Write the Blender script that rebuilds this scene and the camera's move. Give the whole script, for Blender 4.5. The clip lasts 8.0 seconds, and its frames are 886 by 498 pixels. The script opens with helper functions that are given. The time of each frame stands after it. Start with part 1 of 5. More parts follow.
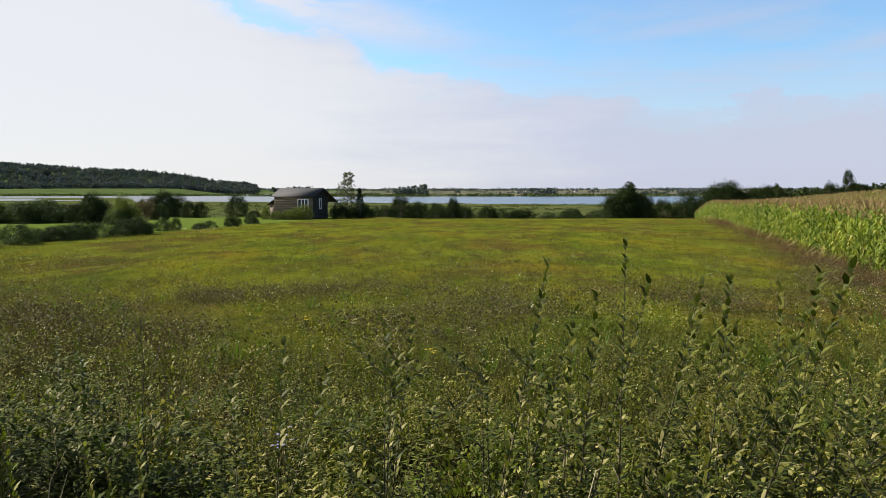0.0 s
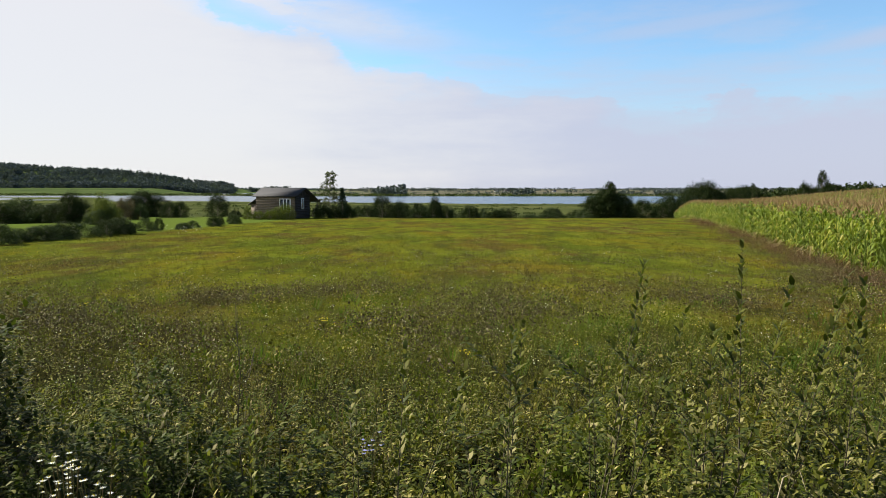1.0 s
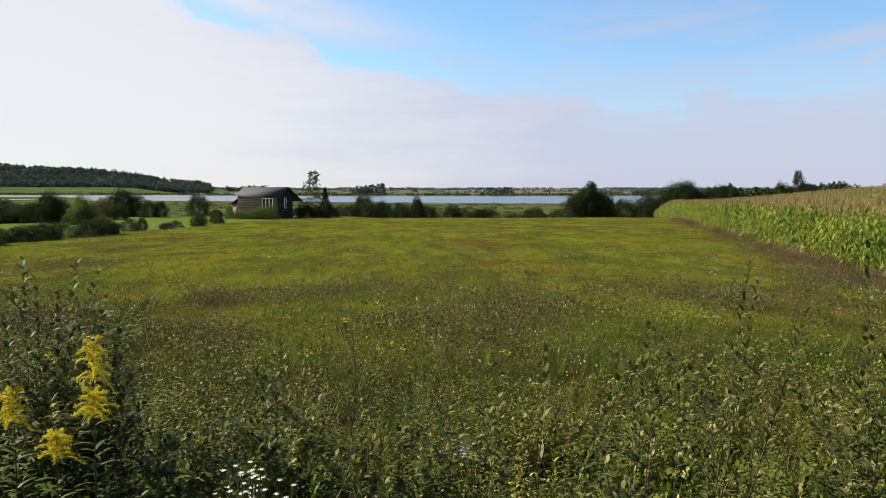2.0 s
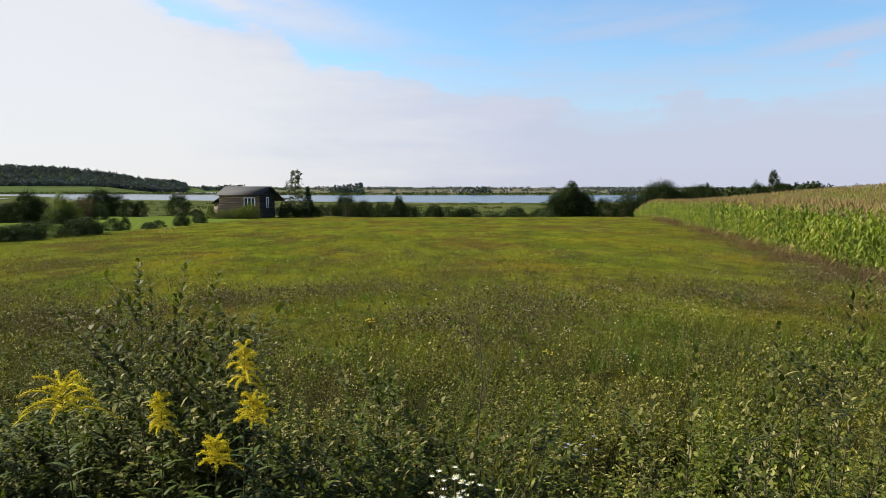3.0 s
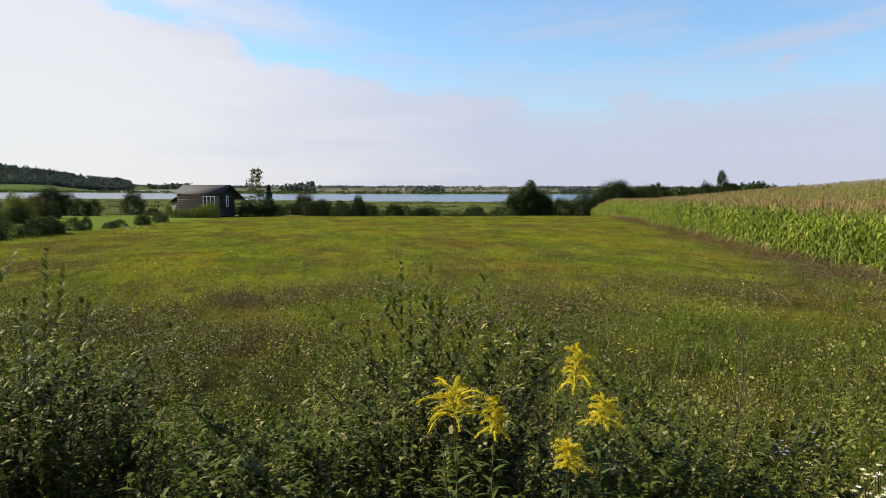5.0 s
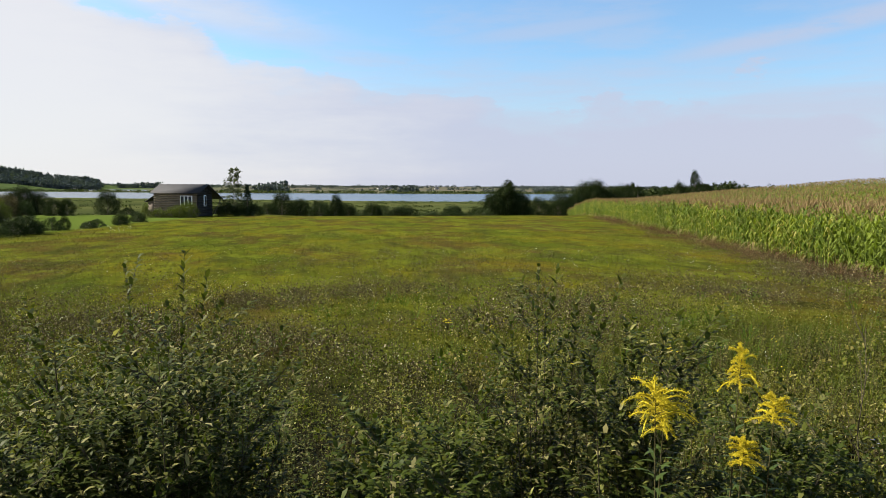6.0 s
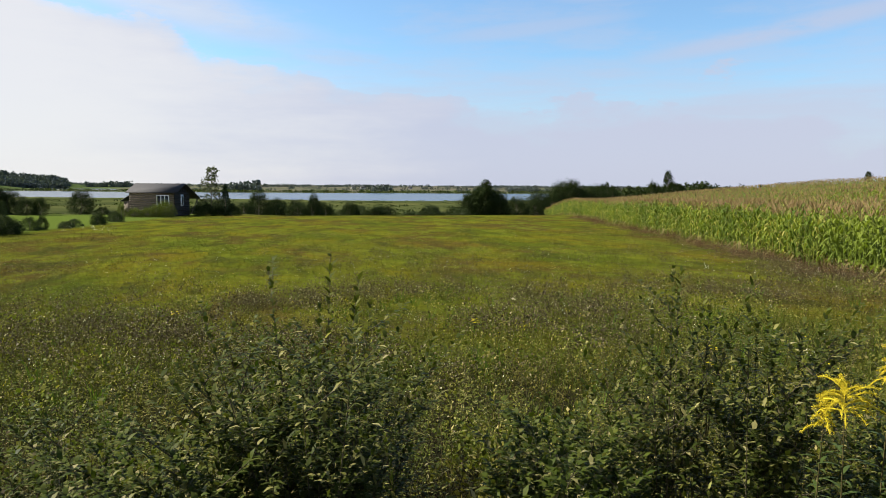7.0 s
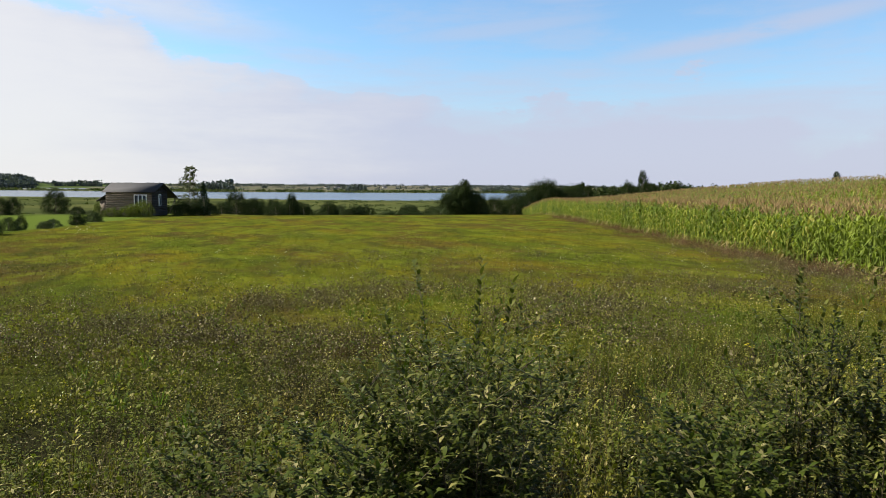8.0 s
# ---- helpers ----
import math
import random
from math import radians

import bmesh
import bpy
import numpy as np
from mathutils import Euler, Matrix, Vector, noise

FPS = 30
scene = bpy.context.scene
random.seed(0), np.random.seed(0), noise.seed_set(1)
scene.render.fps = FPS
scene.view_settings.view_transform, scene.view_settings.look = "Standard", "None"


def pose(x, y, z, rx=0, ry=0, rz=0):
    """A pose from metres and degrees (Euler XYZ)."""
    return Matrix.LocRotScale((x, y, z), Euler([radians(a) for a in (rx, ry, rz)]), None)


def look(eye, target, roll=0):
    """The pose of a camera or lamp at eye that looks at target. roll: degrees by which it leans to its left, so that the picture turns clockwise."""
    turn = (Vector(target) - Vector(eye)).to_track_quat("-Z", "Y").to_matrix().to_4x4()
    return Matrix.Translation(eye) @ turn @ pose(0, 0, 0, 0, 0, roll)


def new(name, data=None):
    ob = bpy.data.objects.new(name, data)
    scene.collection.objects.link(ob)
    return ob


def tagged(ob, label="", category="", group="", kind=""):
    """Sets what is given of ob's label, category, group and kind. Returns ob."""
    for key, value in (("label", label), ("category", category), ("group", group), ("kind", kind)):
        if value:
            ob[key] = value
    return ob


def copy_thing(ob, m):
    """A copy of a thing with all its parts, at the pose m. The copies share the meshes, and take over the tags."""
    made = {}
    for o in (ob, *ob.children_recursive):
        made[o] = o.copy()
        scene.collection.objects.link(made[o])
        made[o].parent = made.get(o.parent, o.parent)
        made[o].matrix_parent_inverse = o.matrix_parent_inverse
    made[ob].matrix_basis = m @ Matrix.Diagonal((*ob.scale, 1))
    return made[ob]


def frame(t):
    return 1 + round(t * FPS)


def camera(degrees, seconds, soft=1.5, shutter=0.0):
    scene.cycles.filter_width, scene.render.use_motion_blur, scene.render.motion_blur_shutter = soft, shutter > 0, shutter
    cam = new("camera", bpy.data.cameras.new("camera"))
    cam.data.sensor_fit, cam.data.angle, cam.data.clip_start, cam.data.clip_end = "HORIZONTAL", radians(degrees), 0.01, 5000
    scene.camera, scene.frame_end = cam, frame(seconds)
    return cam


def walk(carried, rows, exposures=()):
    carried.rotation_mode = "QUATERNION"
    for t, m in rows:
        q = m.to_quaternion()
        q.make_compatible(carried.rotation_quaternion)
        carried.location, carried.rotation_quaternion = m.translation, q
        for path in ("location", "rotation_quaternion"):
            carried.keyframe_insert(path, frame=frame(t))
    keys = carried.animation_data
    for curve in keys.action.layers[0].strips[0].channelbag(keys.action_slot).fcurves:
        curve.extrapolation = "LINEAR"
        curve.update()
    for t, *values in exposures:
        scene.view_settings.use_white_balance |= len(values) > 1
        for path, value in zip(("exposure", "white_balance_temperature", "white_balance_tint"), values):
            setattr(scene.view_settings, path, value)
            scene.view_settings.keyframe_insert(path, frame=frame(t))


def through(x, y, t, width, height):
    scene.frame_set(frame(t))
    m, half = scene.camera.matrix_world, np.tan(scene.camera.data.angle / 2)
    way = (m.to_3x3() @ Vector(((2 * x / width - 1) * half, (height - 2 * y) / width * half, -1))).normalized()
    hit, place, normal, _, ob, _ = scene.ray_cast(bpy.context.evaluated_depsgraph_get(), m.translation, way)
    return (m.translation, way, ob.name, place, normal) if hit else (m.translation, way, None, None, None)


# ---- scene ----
# ---- camera ----
cam = camera(62.4, 8.0, soft=0.85)
PATH = [
    (0.0, -0.000, -0.000, 2.400, 85.35, 0.06, 0.00),
    (1.0, -0.762, 0.099, 2.403, 85.33, 0.01, -1.70),
    (2.0, -1.587, 0.195, 2.407, 85.29, -0.01, -3.39),
    (3.0, -2.455, 0.292, 2.413, 85.24, -0.05, -5.12),
    (4.0, -3.356, 0.394, 2.421, 85.20, -0.10, -6.96),
    (5.0, -4.284, 0.502, 2.433, 85.16, -0.18, -8.91),
    (6.0, -5.243, 0.616, 2.449, 85.14, -0.28, -10.95),
    (7.0, -6.242, 0.732, 2.471, 85.11, -0.36, -13.03),
    (8.0, -7.300, 0.848, 2.501, 85.08, -0.40, -15.06),
]
walk(cam, [(t, pose(*p)) for t, *p in PATH], [(0.0, 1.5), (8.0, 1.5)])

# ---- sky and sun ----
SUN_AZ, SUN_EL = radians(-68), radians(35)      # azimuth from +y towards +x
sun_way = Vector((math.sin(SUN_AZ) * math.cos(SUN_EL), math.cos(SUN_AZ) * math.cos(SUN_EL), math.sin(SUN_EL)))
sun_data = bpy.data.lights.new("sun", "SUN")
sun_data.energy, sun_data.angle, sun_data.color = 5.0, radians(0.6), (1.0, 0.94, 0.84)
sun = new("sun", sun_data)
sun.matrix_world = look((0, 0, 60), Vector((0, 0, 60)) - sun_way)

world = bpy.data.worlds.new("sky")
scene.world = world
world.use_nodes = True


def build_sky():
    """Clear sky with a bright bank of thin cloud that thickens towards the sun and a pale band over the land."""
    nt = world.node_tree
    nt.nodes.clear()
    N, L = nt.nodes.new, nt.links.new
    out, bg = N("ShaderNodeOutputWorld"), N("ShaderNodeBackground")
    sky = N("ShaderNodeTexSky")
    sky.sky_type, sky.sun_disc = "NISHITA", False
    sky.sun_elevation, sky.sun_rotation = SUN_EL, SUN_AZ
    sky.air_density, sky.dust_density, sky.ozone_density = 1.0, 0.6, 1.5
    tc = N("ShaderNodeTexCoord")
    sep = N("ShaderNodeSeparateXYZ")
    L(tc.outputs["Generated"], sep.inputs[0])

    def val(op, a, b=None, clamp=False):
        n = N("ShaderNodeMath")
        n.operation, n.use_clamp = op, clamp
        for i, v in enumerate((a, b)):
            if v is None:
                continue
            if isinstance(v, (int, float)):
                n.inputs[i].default_value = v
            else:
                L(v, n.inputs[i])
        return n.outputs[0]

    def ramp(x, lo, hi):
        n = N("ShaderNodeMapRange")
        n.interpolation_type = "SMOOTHSTEP"
        L(x, n.inputs[0])
        n.inputs[1].default_value, n.inputs[2].default_value = lo, hi
        return n.outputs[0]

    def noise_at(scale, stretch, detail, rough, shift):
        m = N("ShaderNodeMapping")
        m.inputs["Scale"].default_value, m.inputs["Location"].default_value = stretch, shift
        L(tc.outputs["Generated"], m.inputs[0])
        n = N("ShaderNodeTexNoise")
        n.inputs["Scale"].default_value, n.inputs["Detail"].default_value = scale, detail
        n.inputs["Roughness"].default_value = rough
        L(m.outputs[0], n.inputs[0])
        return n.outputs[0]

    big = noise_at(4.2, (1, 1, 2.2), 10, 0.6, (0.3, 0.1, 0.55))
    fine = noise_at(5.0, (1, 1, 4.5), 9, 0.62, (2.0, 1.0, 0.0))
    streaks = noise_at(3.0, (1, 1, 7.0), 8, 0.62, (5.0, 3.0, 0.4))
    around, height = val("ARCTAN2", sep.outputs[0], sep.outputs[1]), sep.outputs[2]

    # the bank's upper edge: its height for each direction, roughened by the noise
    edge = N("ShaderNodeValToRGB")
    els = edge.color_ramp.elements
    shape = ((-1.0, 0.6), (-0.55, 0.46), (-0.36, 0.34), (-0.2, 0.275), (-0.13, 0.225), (-0.085, 0.155), (0.0, 0.15), (0.1, 0.132), (0.2, 0.11), (0.45, 0.1), (1.0, 0.13))
    while len(els) < len(shape):
        els.new(0.5)
    for e, (a, h) in zip(els, shape):
        e.position, e.color = (a + 1.0) / 2, (h, h, h, 1)
    L(val("MULTIPLY_ADD", around, 0.5), edge.inputs[0])
    edge.inputs[0].links[0].from_node.inputs[2].default_value = 0.5

    def streak(a, h, long, thick, slope):
        """A drawn-out cloud: densest at its middle, tilted by slope."""
        da = val("SUBTRACT", around, a)
        dh = val("SUBTRACT", val("SUBTRACT", height, h), val("MULTIPLY", da, slope))
        r = val("ADD", val("POWER", val("ABSOLUTE", val("DIVIDE", da, long)), 2.0), val("POWER", val("ABSOLUTE", val("DIVIDE", dh, thick)), 2.0))
        return val("DIVIDE", 1.0, val("ADD", 1.0, val("MULTIPLY", r, r)))

    rough = val("ADD", val("MULTIPLY", val("SUBTRACT", big, 0.5), 0.36), val("MULTIPLY", val("SUBTRACT", fine, 0.5), 0.12))
    above = val("SUBTRACT", val("ADD", val("ADD", edge.outputs[0], 0.015), rough), height)
    above = val("SUBTRACT", above, val("MULTIPLY", streak(-0.265, 0.222, 0.08, 0.024, -0.12), 0.13))
    soft_edge = val("MULTIPLY", ramp(above, -0.045, 0.07), 0.45)
    bank = val("ADD", soft_edge, val("MULTIPLY", ramp(above, -0.008, 0.022), 0.55))
    cover = bank
    for a, h, long, thick, slope, dense in ((-0.13, 0.225, 0.17, 0.028, -0.2, 0.75), (-0.22, 0.262, 0.12, 0.014, -0.1, 0.6), (0.06, 0.262, 0.1, 0.012, 0.05, 0.6), (0.66, 0.19, 0.19, 0.013, 0.16, 0.75),
                                            (0.34, 0.205, 0.14, 0.011, 0.1, 0.5), (0.42, 0.245, 0.07, 0.012, 0.0, 0.45), (0.75, 0.13, 0.2, 0.012, 0.1, 0.5), (0.1, 0.165, 0.1, 0.012, -0.1, 0.55)):
        veil = val("MULTIPLY", streak(a, h, long, thick, slope), val("MULTIPLY", ramp(fine, 0.25, 0.55), dense))
        cover = val("MAXIMUM", cover, veil)
    wisps = val("ADD", val("MULTIPLY", ramp(fine, 0.42, 0.66), 0.3), 0.08)
    low = val("MULTIPLY", ramp(val("ADD", height, val("MULTIPLY", val("SUBTRACT", streaks, 0.5), 0.2)), 0.2, 0.06), 0.9)
    cover = val("MAXIMUM", val("MAXIMUM", cover, wisps), low)
    mix = N("ShaderNodeMix")
    mix.data_type = "RGBA"
    L(val("MULTIPLY", cover, 0.93), mix.inputs["Factor"])
    gain = N("ShaderNodeMix")
    gain.data_type, gain.blend_type = "RGBA", "MULTIPLY"
    gain.inputs["Factor"].default_value = 1.0
    L(sky.outputs[0], gain.inputs["A"])
    gain.inputs["B"].default_value = SKY_TINT
    L(gain.outputs["Result"], mix.inputs["A"])
    white = N("ShaderNodeMix")
    white.data_type = "RGBA"
    L(ramp(val("SUBTRACT", val("MULTIPLY", val("ADD", big, streaks), 0.5), sep.outputs[0]), 0.2, 0.85), white.inputs["Factor"])
    white.inputs["A"].default_value, white.inputs["B"].default_value = CLOUD_FAR, CLOUD_SUN
    L(white.outputs["Result"], mix.inputs["B"])
    L(mix.outputs["Result"], bg.inputs["Color"])
    bg.inputs["Strength"].default_value = 0.05
    L(bg.outputs[0], out.inputs[0])


SKY_TINT = (0.9, 1.2, 1.38, 1)
CLOUD_FAR, CLOUD_SUN = (4.1, 4.3, 5.35, 1), (5.95, 5.85, 6.0, 1)
build_sky()

# ---- materials ----
rng = np.random.default_rng(7)


def material(name, build):
    m = bpy.data.materials.new(name)
    m.use_nodes = True
    nt = m.node_tree
    nt.nodes.clear()
    out = nt.nodes.new("ShaderNodeOutputMaterial")
    nt.links.new(build(nt), out.inputs[0])
    return m


def ramp_node(nt, source, stops):
    r = nt.nodes.new("ShaderNodeValToRGB")
    els = r.color_ramp.elements
    while len(els) < len(stops):
        els.new(0.5)
    for e, (p, c) in zip(els, stops):
        e.position, e.color = p, (*c, 1)
    nt.links.new(source, r.inputs[0])
    return r.outputs[0]


def noise_node(nt, scale, detail=4, rough=0.55, stretch=(1, 1, 1), shift=(0, 0, 0), coords="Object"):
    tc, mp, n = (nt.nodes.new("ShaderNode" + k) for k in ("TexCoord", "Mapping", "TexNoise"))
    mp.inputs["Scale"].default_value, mp.inputs["Location"].default_value = stretch, shift
    n.inputs["Scale"].default_value, n.inputs["Detail"].default_value, n.inputs["Roughness"].default_value = scale, detail, rough
    nt.links.new(tc.outputs[coords], mp.inputs[0])
    nt.links.new(mp.outputs[0], n.inputs[0])
    return n.outputs[0]


def mixed(nt, fac, a, b, blend="MIX"):
    m = nt.nodes.new("ShaderNodeMix")
    m.data_type, m.blend_type = "RGBA", blend
    for slot, v in (("Factor", fac), ("A", a), ("B", b)):
        if isinstance(v, bpy.types.NodeSocket):
            nt.links.new(v, m.inputs[slot])
        else:
            m.inputs[slot].default_value = v if slot == "Factor" else (*v, 1)
    return m.outputs["Result"]


def island(nt):
    return nt.nodes.new("ShaderNodeNewGeometry").outputs["Random Per Island"]


def leaf_material(name, stops, through=0.24, rough=0.6, gloss=0.06, drifts=(), size=1.0):
    """Leaves: a colour for each leaf out of stops, drifting over the ground (colour, scale, shift, share), with light that comes through."""
    def build(nt):
        col = ramp_node(nt, island(nt), stops)
        for tone, scale, shift, share in drifts:
            drift = noise_node(nt, scale, 4, 0.6, (1, 0.6, 1), (shift, shift * 0.7, 0))
            col = mixed(nt, ramp_node(nt, drift, [(0.47, (0, 0, 0)), (0.58, (share,) * 3)]), col, tone)
        blotch = noise_node(nt, 14 / size, 3, 0.6)
        col = mixed(nt, 0.35, col, mixed(nt, 1.0, col, ramp_node(nt, blotch, [(0.3, (0.5, 0.5, 0.45)), (0.7, (1.3, 1.3, 1.15))]), "MULTIPLY"))
        b = nt.nodes.new("ShaderNodeBsdfPrincipled")
        nt.links.new(col, b.inputs["Base Color"])
        b.inputs["Roughness"].default_value, b.inputs["Specular IOR Level"].default_value = rough, gloss
        tr = nt.nodes.new("ShaderNodeBsdfTranslucent")
        nt.links.new(mixed(nt, 1.0, col, (1.15, 1.25, 0.55), "MULTIPLY"), tr.inputs[0])
        mx = nt.nodes.new("ShaderNodeMixShader")
        mx.inputs[0].default_value = through
        nt.links.new(b.outputs[0], mx.inputs[1])
        nt.links.new(tr.outputs[0], mx.inputs[2])
        return mx.outputs[0]
    return material(name, build)


def rough_material(name, stops, scale, rough=0.9, bump=0.3, stretch=(1, 1, 1), fine=None, gloss=0.3):
    """A matt surface: a coarse and a fine noise through one row of colours, with relief."""
    def build(nt):
        a = noise_node(nt, scale, 5, 0.6, stretch)
        f = noise_node(nt, fine or scale * 9, 4, 0.6, stretch)
        col = mixed(nt, 0.45, ramp_node(nt, a, stops), ramp_node(nt, f, stops))
        b = nt.nodes.new("ShaderNodeBsdfPrincipled")
        nt.links.new(col, b.inputs["Base Color"])
        b.inputs["Roughness"].default_value, b.inputs["Specular IOR Level"].default_value = rough, gloss
        bp = nt.nodes.new("ShaderNodeBump")
        bp.inputs["Strength"].default_value, bp.inputs["Distance"].default_value = bump, 0.02
        nt.links.new(f, bp.inputs["Height"])
        nt.links.new(bp.outputs[0], b.inputs["Normal"])
        return b.outputs[0]
    return material(name, build)


def meadow_tone(nt):
    """The field's colour: yellow-green with wandering green, rust and gold stretches."""
    col = (0.075, 0.079, 0.009)
    for tone, scale, shift, lo, hi, share in (((0.05, 0.066, 0.008), 0.16, 0.0, 0.46, 0.56, 0.8), ((0.058, 0.038, 0.013), 0.13, 7.0, 0.49, 0.58, 0.8),
                                              ((0.105, 0.088, 0.008), 0.2, 3.0, 0.5, 0.6, 0.65), ((0.034, 0.038, 0.01), 0.5, 11.0, 0.5, 0.62, 0.75),
                                              ((0.1, 0.115, 0.012), 0.33, 17.0, 0.52, 0.6, 0.6), ((0.03, 0.036, 0.009), 1.7, 23.0, 0.54, 0.66, 0.6)):
        n = noise_node(nt, scale, 6, 0.68, (1.0, 0.42, 0.2), (shift, shift * 0.7, 0))
        col = mixed(nt, ramp_node(nt, n, [(lo, (0, 0, 0)), (hi, (share,) * 3)]), col, tone)
    return col


def ground_build(nt):
    pos = nt.nodes.new("ShaderNodeNewGeometry").outputs["Position"]
    sep = nt.nodes.new("ShaderNodeSeparateXYZ")
    nt.links.new(pos, sep.inputs[0])

    def between(x, lo, hi):
        n = nt.nodes.new("ShaderNodeMapRange")
        n.interpolation_type = "SMOOTHSTEP"
        nt.links.new(x, n.inputs[0])
        n.inputs[1].default_value, n.inputs[2].default_value = lo, hi
        return n.outputs[0]
    grain = noise_node(nt, 3.0, 6, 0.7)
    # Dark soil taken near black: shade under the plants is in its colour.
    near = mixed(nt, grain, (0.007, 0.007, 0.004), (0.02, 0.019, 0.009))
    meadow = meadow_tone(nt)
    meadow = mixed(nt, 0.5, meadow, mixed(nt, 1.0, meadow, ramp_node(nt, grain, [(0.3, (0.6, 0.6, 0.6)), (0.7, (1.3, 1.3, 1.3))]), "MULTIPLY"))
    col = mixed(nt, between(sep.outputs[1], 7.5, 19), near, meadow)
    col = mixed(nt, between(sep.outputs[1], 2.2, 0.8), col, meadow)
    beyond = nt.nodes.new("ShaderNodeMath")
    beyond.operation = "MULTIPLY_ADD"
    nt.links.new(sep.outputs[1], beyond.inputs[0])
    nt.links.new(sep.outputs[0], beyond.inputs[2])
    beyond.inputs[1].default_value = -0.125
    mown = mixed(nt, grain, (0.05, 0.078, 0.014), (0.085, 0.11, 0.02))
    col = mixed(nt, between(beyond.outputs[0], -33.6, -35.6), col, mown)
    far_n = noise_node(nt, 0.012, 5, 0.6, (0.6, 1.6, 1))
    marsh = ramp_node(nt, far_n, [(0.38, (0.03, 0.036, 0.013)), (0.5, (0.045, 0.054, 0.018)), (0.62, (0.06, 0.064, 0.022))])
    col = mixed(nt, between(sep.outputs[1], 118, 140), col, marsh)
    farm = ramp_node(nt, noise_node(nt, 0.004, 4, 0.5, (0.35, 2.2, 1), (1, 2, 0)), [(0.38, (0.055, 0.075, 0.03)), (0.45, (0.055, 0.055, 0.038)), (0.5, (0.105, 0.09, 0.068)), (0.56, (0.08, 0.072, 0.052)), (0.62, (0.055, 0.066, 0.036))])
    lush = ramp_node(nt, far_n, [(0.38, (0.034, 0.05, 0.018)), (0.62, (0.055, 0.074, 0.025))])
    farm = mixed(nt, between(sep.outputs[0], -330, -420), farm, lush)
    col = mixed(nt, between(sep.outputs[1], 1075, 1130), col, farm)
    b = nt.nodes.new("ShaderNodeBsdfPrincipled")
    nt.links.new(col, b.inputs["Base Color"])
    b.inputs["Roughness"].default_value, b.inputs["Specular IOR Level"].default_value = 1.0, 0.0
    bp = nt.nodes.new("ShaderNodeBump")
    bp.inputs["Strength"].default_value, bp.inputs["Distance"].default_value = 0.8, 0.25
    nt.links.new(grain, bp.inputs["Height"])
    nt.links.new(bp.outputs[0], b.inputs["Normal"])
    return b.outputs[0]


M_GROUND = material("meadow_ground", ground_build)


def water_build(nt):
    b = nt.nodes.new("ShaderNodeBsdfPrincipled")
    b.inputs["Base Color"].default_value = (0.04, 0.055, 0.065, 1)
    b.inputs["Roughness"].default_value, b.inputs["IOR"].default_value = 0.25, 1.33
    bp = nt.nodes.new("ShaderNodeBump")
    bp.inputs["Strength"].default_value, bp.inputs["Distance"].default_value = 0.4, 0.25
    nt.links.new(noise_node(nt, 0.35, 4, 0.6, (1, 0.6, 1)), bp.inputs["Height"])
    nt.links.new(bp.outputs[0], b.inputs["Normal"])
    return b.outputs[0]


M_WATER = material("lake_water", water_build)
M_WEED = leaf_material("weed_leaf", gloss=0.05, rough=0.55, stops=[(0, (0.042, 0.05, 0.007)), (0.5, (0.092, 0.102, 0.012)), (0.8, (0.16, 0.152, 0.024)), (1, (0.34, 0.29, 0.12))], drifts=(((0.11, 0.08, 0.02), 0.6, 0.0, 0.5), ((0.06, 0.095, 0.012), 0.8, 5.0, 0.5)))
M_LUSH = leaf_material("lush_blade", [(0, (0.035, 0.07, 0.008)), (0.6, (0.06, 0.11, 0.012)), (1, (0.1, 0.13, 0.02))], through=0.35)
M_GREYWEED = leaf_material("grey_weed_leaf", [(0, (0.03, 0.027, 0.013)), (0.6, (0.06, 0.052, 0.025)), (0.9, (0.11, 0.095, 0.05)), (1, (0.24, 0.2, 0.13))], through=0.15, rough=0.6)
M_OLIVE = leaf_material("olive_weed_leaf", [(0, (0.036, 0.034, 0.011)), (0.5, (0.068, 0.062, 0.017)), (0.85, (0.12, 0.105, 0.035)), (1, (0.24, 0.2, 0.1))], gloss=0.05)
M_GRASS = leaf_material("grass_blade", [(0, (0.045, 0.07, 0.008)), (0.6, (0.07, 0.1, 0.012)), (1, (0.13, 0.13, 0.025))], drifts=(((0.12, 0.085, 0.018), 0.25, 0.0, 0.6),))


def far_grass_build(nt):
    col = meadow_tone(nt)
    col = mixed(nt, 1.0, col, ramp_node(nt, island(nt), [(0, (0.85, 0.85, 0.85)), (1, (1.25, 1.2, 1.1))]), "MULTIPLY")
    b, tr, mx = (nt.nodes.new("ShaderNode" + k) for k in ("BsdfDiffuse", "BsdfTranslucent", "MixShader"))
    nt.links.new(col, b.inputs[0])
    nt.links.new(col, tr.inputs[0])
    mx.inputs[0].default_value = 0.45
    nt.links.new(b.outputs[0], mx.inputs[1])
    nt.links.new(tr.outputs[0], mx.inputs[2])
    return mx.outputs[0]


M_FARGRASS = material("meadow_grass", far_grass_build)
M_RUST = leaf_material("rust_weed", [(0, (0.05, 0.03, 0.018)), (0.6, (0.085, 0.05, 0.03)), (0.9, (0.13, 0.075, 0.04)), (1, (0.3, 0.24, 0.14))], through=0.15, rough=0.8, gloss=0.02)
M_BROWN = leaf_material("seed_head", [(0, (0.03, 0.024, 0.013)), (0.6, (0.062, 0.049, 0.025)), (0.88, (0.12, 0.095, 0.048)), (1, (0.32, 0.28, 0.18))], through=0.15, rough=0.8, gloss=0.1)
M_STEM = leaf_material("weed_stem", [(0, (0.036, 0.04, 0.014)), (1, (0.085, 0.064, 0.028))], through=0.1, rough=0.7)
